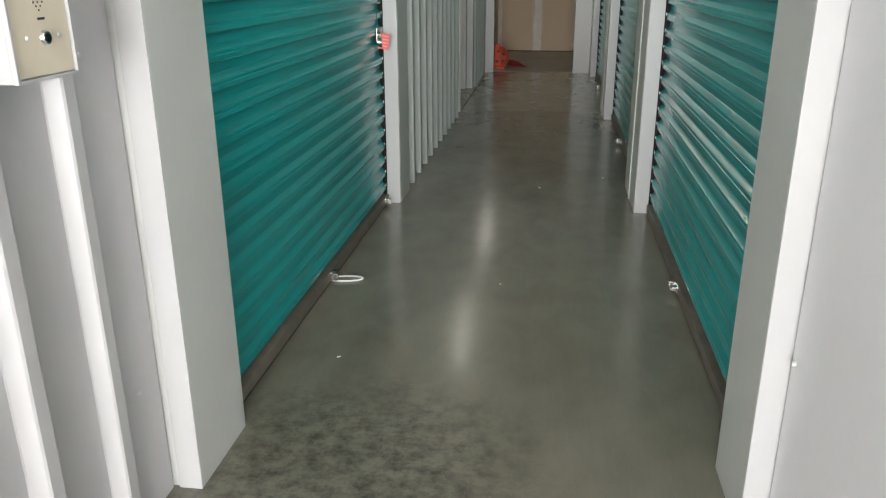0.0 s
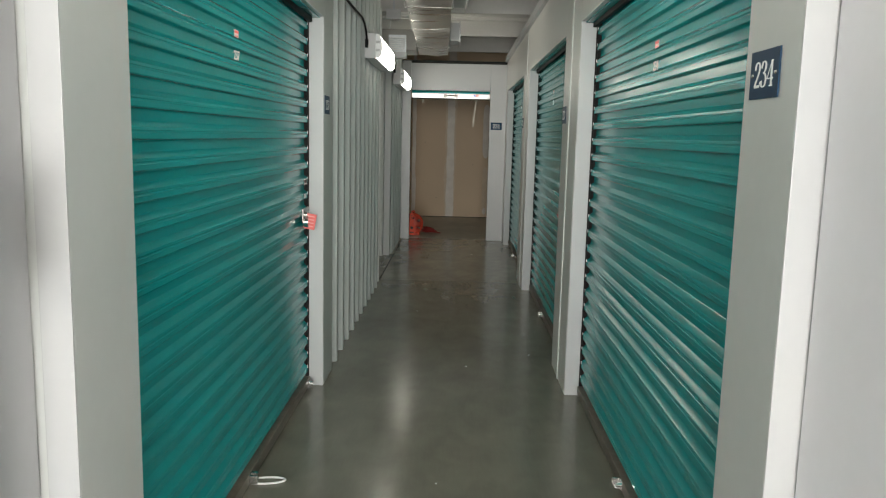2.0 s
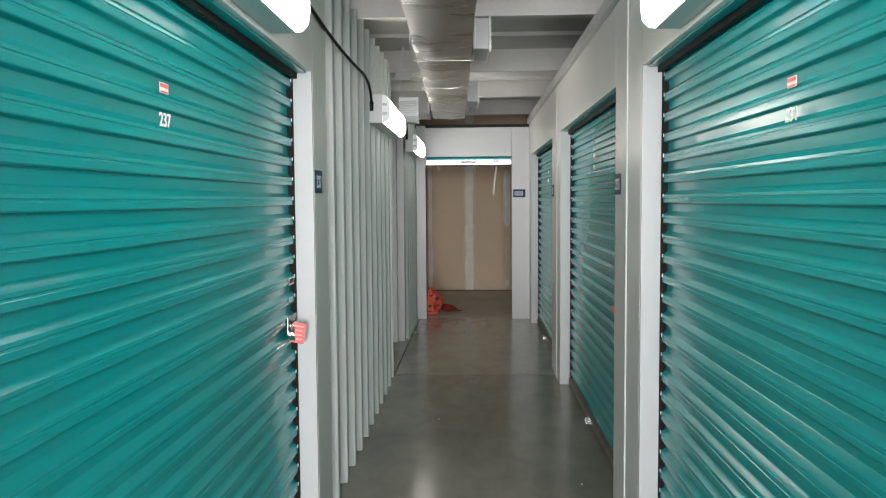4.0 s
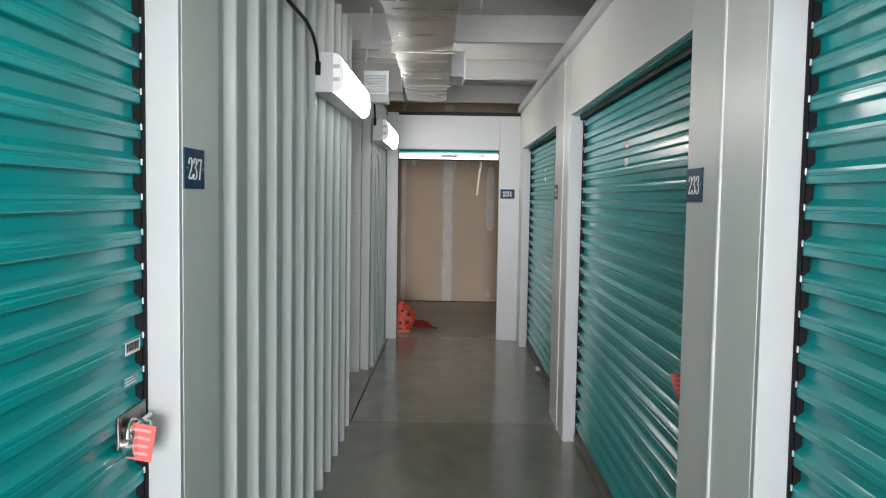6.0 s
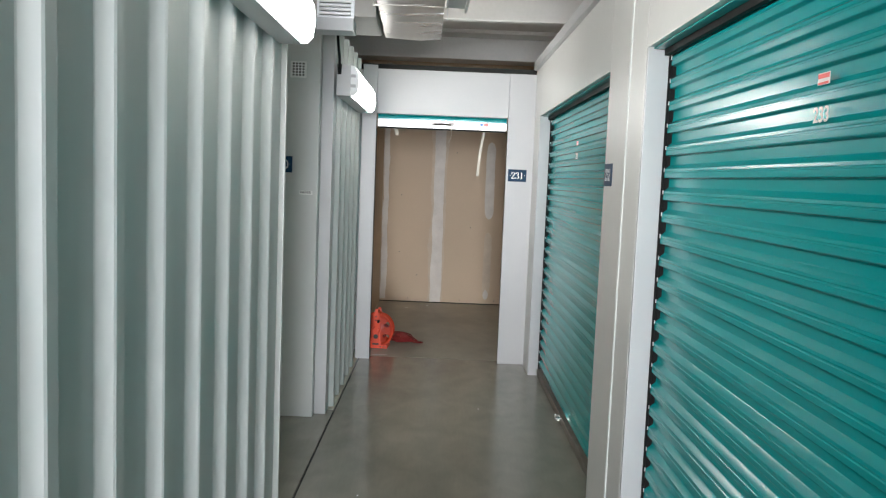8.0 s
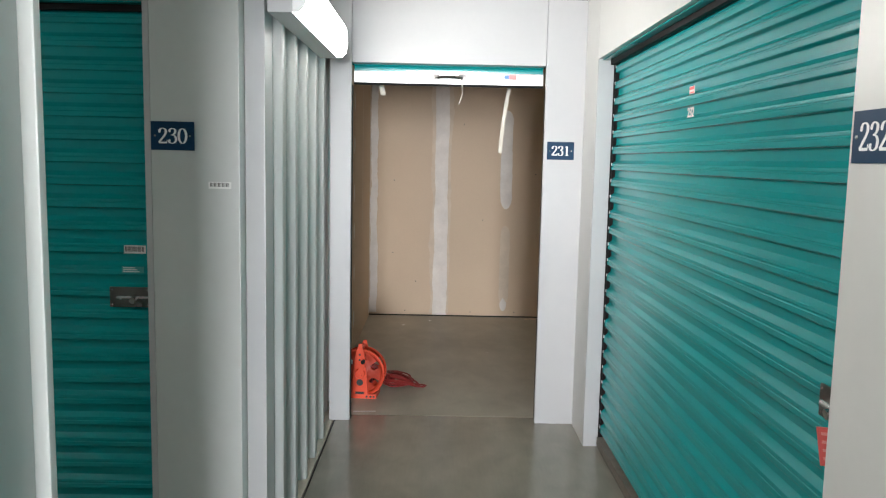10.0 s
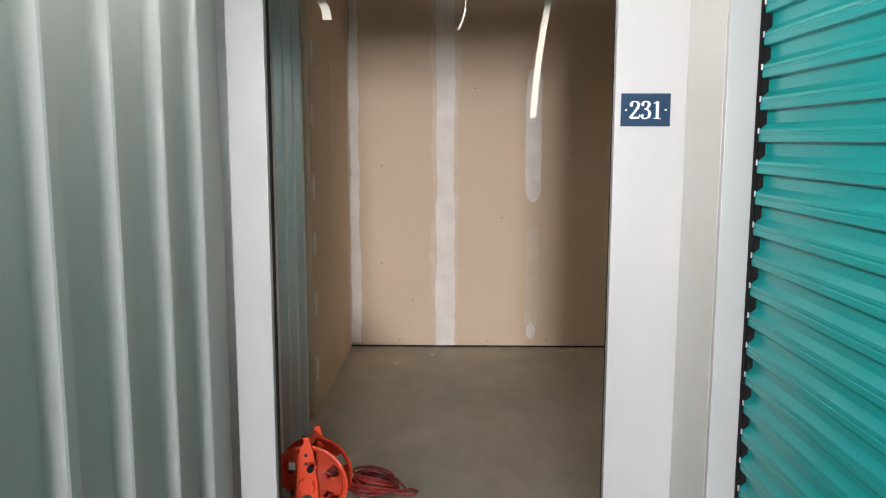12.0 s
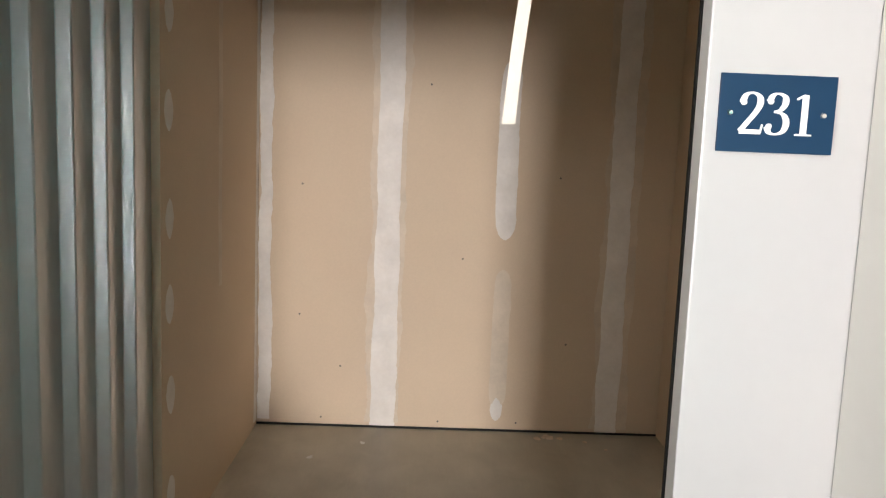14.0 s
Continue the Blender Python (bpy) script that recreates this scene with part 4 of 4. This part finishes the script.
for y, z in ((1.5, 1.16), (1.55, 2.3), (1.53, 0.35)):
    t = thing("wall_screw", "small steel screw head in the corrugated wall", "screw", pose(-0.982, y, z), "wall screws")
    part("head", cyl(bmesh.new(), (0.0, 0, 0), (0.005, 0, 0), 0.006, 0.004, 8), M_galv, t)


# ---- cord reel ----
def cord_reel(m):
    t = thing("cord_reel", "orange plastic extension cord reel on the concrete floor", "cord reel", m)
    R, H = 0.15, 0.16
    # drum flanges with round windows, facing -y
    def flange(y):
        b = bmesh.new()
        seg, rings = 48, (R, R * 0.92, R * 0.86, R * 0.5, R * 0.25)
        vs = []
        for i, r in enumerate(rings):
            vs.append([b.verts.new((r * math.cos(k * math.tau / seg), y + (0.008 if i in (2, 3) else 0.0), H + r * math.sin(k * math.tau / seg))) for k in range(seg)])
        for i in range(len(rings) - 1):
            for k in range(seg):
                if i == 2 and (k % 8) in (2, 3, 4):
                    continue
                b.faces.new((vs[i][k], vs[i][(k + 1) % seg], vs[i + 1][(k + 1) % seg], vs[i + 1][k]))
        b.faces.new(vs[-1])
        bmesh.ops.solidify(b, geom=b.faces[:], thickness=0.004)
        bmesh.ops.recalc_face_normals(b, faces=b.faces[:])
        return b
    part("flange", flange(-0.05), M_orange, t, "orange drum side with windows", True)
    part("flange", flange(0.06), M_orange, t, "orange drum side with windows", True)
    part("rim", tube(bmesh.new(), [(R * math.cos(a), -0.05, H + R * math.sin(a)) for a in np.linspace(0, math.tau, 48, endpoint=False)], 0.006, 8, True), M_orange, t, "", True)
    part("wound_cord", tube(bmesh.new(), [((0.085 + 0.012 * math.sin(7 * a)) * math.cos(a), -0.035 + 0.08 * a / 75, H + (0.085 + 0.012 * math.sin(7 * a)) * math.sin(a)) for a in np.linspace(0, 75, 420)], 0.0055, 6), M_cord, t, "wound red cord", True)
    # stand: front and back plates on a foot frame, with the carrying handle
    for y in (-0.075, 0.078):
        b = bmesh.new()
        vs = [(-0.05, 0.02), (0.05, 0.02), (0.042, H), (0.026, 0.29), (0.012, 0.345), (-0.006, 0.345), (-0.03, 0.29), (-0.042, H)]
        f = b.faces.new([b.verts.new((x, y, z)) for x, z in vs])
        r = bmesh.ops.extrude_face_region(b, geom=[f])
        bmesh.ops.translate(b, verts=[v for v in r["geom"] if isinstance(v, bmesh.types.BMVert)], vec=(0, 0.012, 0))
        bmesh.ops.recalc_face_normals(b, faces=b.faces[:])
        side = part("side_plate", b, M_orange, t, "orange stand plate")
        if y < 0:
            hub = part("hub", cyl(bmesh.new(), (0, y - 0.014, H), (0, y - 0.0005, H), 0.03, 0.036, 24), M_orange, side, "round orange hub", True)
            part("hole", cyl(bmesh.new(), (0, y - 0.003, H - 0.055), (0, y - 0.0008, H - 0.055), 0.021, seg=20), M_ink, side, "dark round opening")
            part("hole", box(bmesh.new(), -0.028, 0.028, y - 0.003, y - 0.0008, 0.03, 0.045, 0.001), M_ink, side, "dark slot")
            for z in (0.25, 0.285):
                part("hole", cyl(bmesh.new(), (-0.002, y - 0.003, z), (-0.002, y - 0.0008, z), 0.007, seg=12), M_ink, side)
            arm = bmesh.new()
            box(arm, -0.016, 0.016, y - 0.026, y - 0.0145, -0.01, 0.105, 0.004)
            arm.transform(Matrix.Translation((0, 0, H)) @ Matrix.Translation((0, y, 0)) @ pose(0, 0, 0, 0, 17, 0) @ Matrix.Translation((0, -y, 0)))
            part("crank", arm, M_orange, hub, "orange crank arm")
            kx, kz = 0.095 * math.sin(radians(17)), H + 0.095 * math.cos(radians(17))
            part("crank_knob", cyl(bmesh.new(), (kx, y - 0.055, kz), (kx, y - 0.027, kz), 0.013, 0.011, 16), M_dark, hub, "black crank knob", True)
    b = bmesh.new()
    for y in (-0.078, 0.075):
        box(b, -0.105, 0.105, y, y + 0.018, 0.0, 0.03, 0.004)
    for x in (-0.105, 0.087):
        box(b, x, x + 0.018, -0.06, 0.075, 0.0, 0.026, 0.004)
    foot = part("foot_frame", b, M_orange, t, "orange foot frame")
    for x in (-0.08, 0.045, 0.07, 0.09):
        part("hole", cyl(bmesh.new(), (x, -0.0795, 0.015), (x, -0.0782, 0.015), 0.007, seg=10), M_ink, foot)
    part("handle", cyl(bmesh.new(), (-0.004, -0.07, 0.312), (-0.004, 0.085, 0.312), 0.014, seg=14), M_orange, t, "orange carrying handle", True)
    h2 = bmesh.new()
    box(h2, -0.012, 0.012, -0.073, -0.061, 0.30, 0.355, 0.004)
    part("handle_end", h2, M_orange, t)
    part("sticker", box(bmesh.new(), -0.078, -0.052, -0.056, -0.0548, H + 0.055, H + 0.085), M_label, t, "small white label")
    return t


cord_reel(pose(-0.785, 11.42, 0, 0, 0, -5))
# loose loops of cord lying beside the reel
rnd = random.Random(11)
t = thing("loose_cord", "loose heap of red extension cord on the floor", "cord", pose(-0.62, 11.63, 0))
b = bmesh.new()
pts = []
for i in range(260):
    a = i * 0.30
    lay = i / 260
    rx, ry = 0.10 + 0.09 * noise.noise((i * 0.11, 1, 0)) - 0.03 * lay, 0.06 + 0.06 * noise.noise((i * 0.13, 5, 0))
    pts.append((0.06 + 0.07 * noise.noise((i * 0.03, 9, 2)) + rx * math.cos(a), ry * math.sin(a) + 0.05 * noise.noise((i * 0.04, 3, 3)), 0.0065 + 0.085 * lay * max(0, 0.9 - 4.5 * max(0, rx * math.cos(a) + 0.02)) + 0.012 * (1 + noise.noise((i * 0.2, 0, 7)))))
part("cord", tube(b, pts, 0.0055, 6), M_cord, t, "", True)
part("cord_end", tube(bmesh.new(), [(0.17, 0.0, 0.008), (0.22, 0.02, 0.008), (0.245, 0.0, 0.008), (0.23, -0.03, 0.008), (0.18, -0.03, 0.01), (0.12, -0.01, 0.02)], 0.0055, 6), M_cord, t, "", True)

# ---- floor clutter ----
t = thing("cord_loop", "white pull cord loop lying under the door", "cord", pose(-0.90, 3.17, 0))
part("loop", tube(bmesh.new(), [(0.075 * math.cos(a), 0.03 * math.sin(a) + 0.01 * math.cos(a), 0.005) for a in np.linspace(0, math.tau, 24, endpoint=False)], 0.0042, 6, True), M_label, t, "", True)
t = thing("paper_scrap", "torn white paper scrap on the floor", "paper scrap", pose(-0.73, 11.09, 0, 0, 0, 4), "floor scraps")
b = bmesh.new()
box(b, -0.075, 0.06, -0.011, 0.010, 0.0008, 0.002)
part("sheet", b, M_label, t)
for x, y, s in ((-0.737, 2.429, 0.008), (-0.058, 4.878, 0.007), (0.36, 5.182, 0.009), (-0.37, 13.894 - 0.1, 0.02), (-0.612, 13.586, 0.022), (-0.2, 3.2, 0.005), (-0.6, 8.1, 0.006), (0.05, 9.6, 0.006), (-0.45, 6.4, 0.006), (0.1, 12.6, 0.008)):
    t = thing("paper_scrap", "tiny pale scrap lying on the concrete floor", "paper scrap", pose(x, y, 0, 0, 0, x * 200), "floor scraps")
    b = bmesh.new()
    f = b.faces.new([b.verts.new((s * (1 + 0.4 * math.sin(3.7 * k + x)) * math.cos(k * math.tau / 7), 0.6 * s * math.sin(k * math.tau / 7), 0.0006)) for k in range(7)])
    r = bmesh.ops.extrude_face_region(b, geom=[f])
    bmesh.ops.translate(b, verts=[v for v in r["geom"] if isinstance(v, bmesh.types.BMVert)], vec=(0, 0, 0.0015))
    part("scrap", b, M_label, t)

t = thing("door_latch", "small white latch knob on the entrance panel edge", "latch", pose(0.536, 1.6, 0.5))
part("knob", cyl(bmesh.new(), (0.0115, 0, 0), (0.003, 0, 0), 0.008, 0.006, 14), M_white, t, "", True)
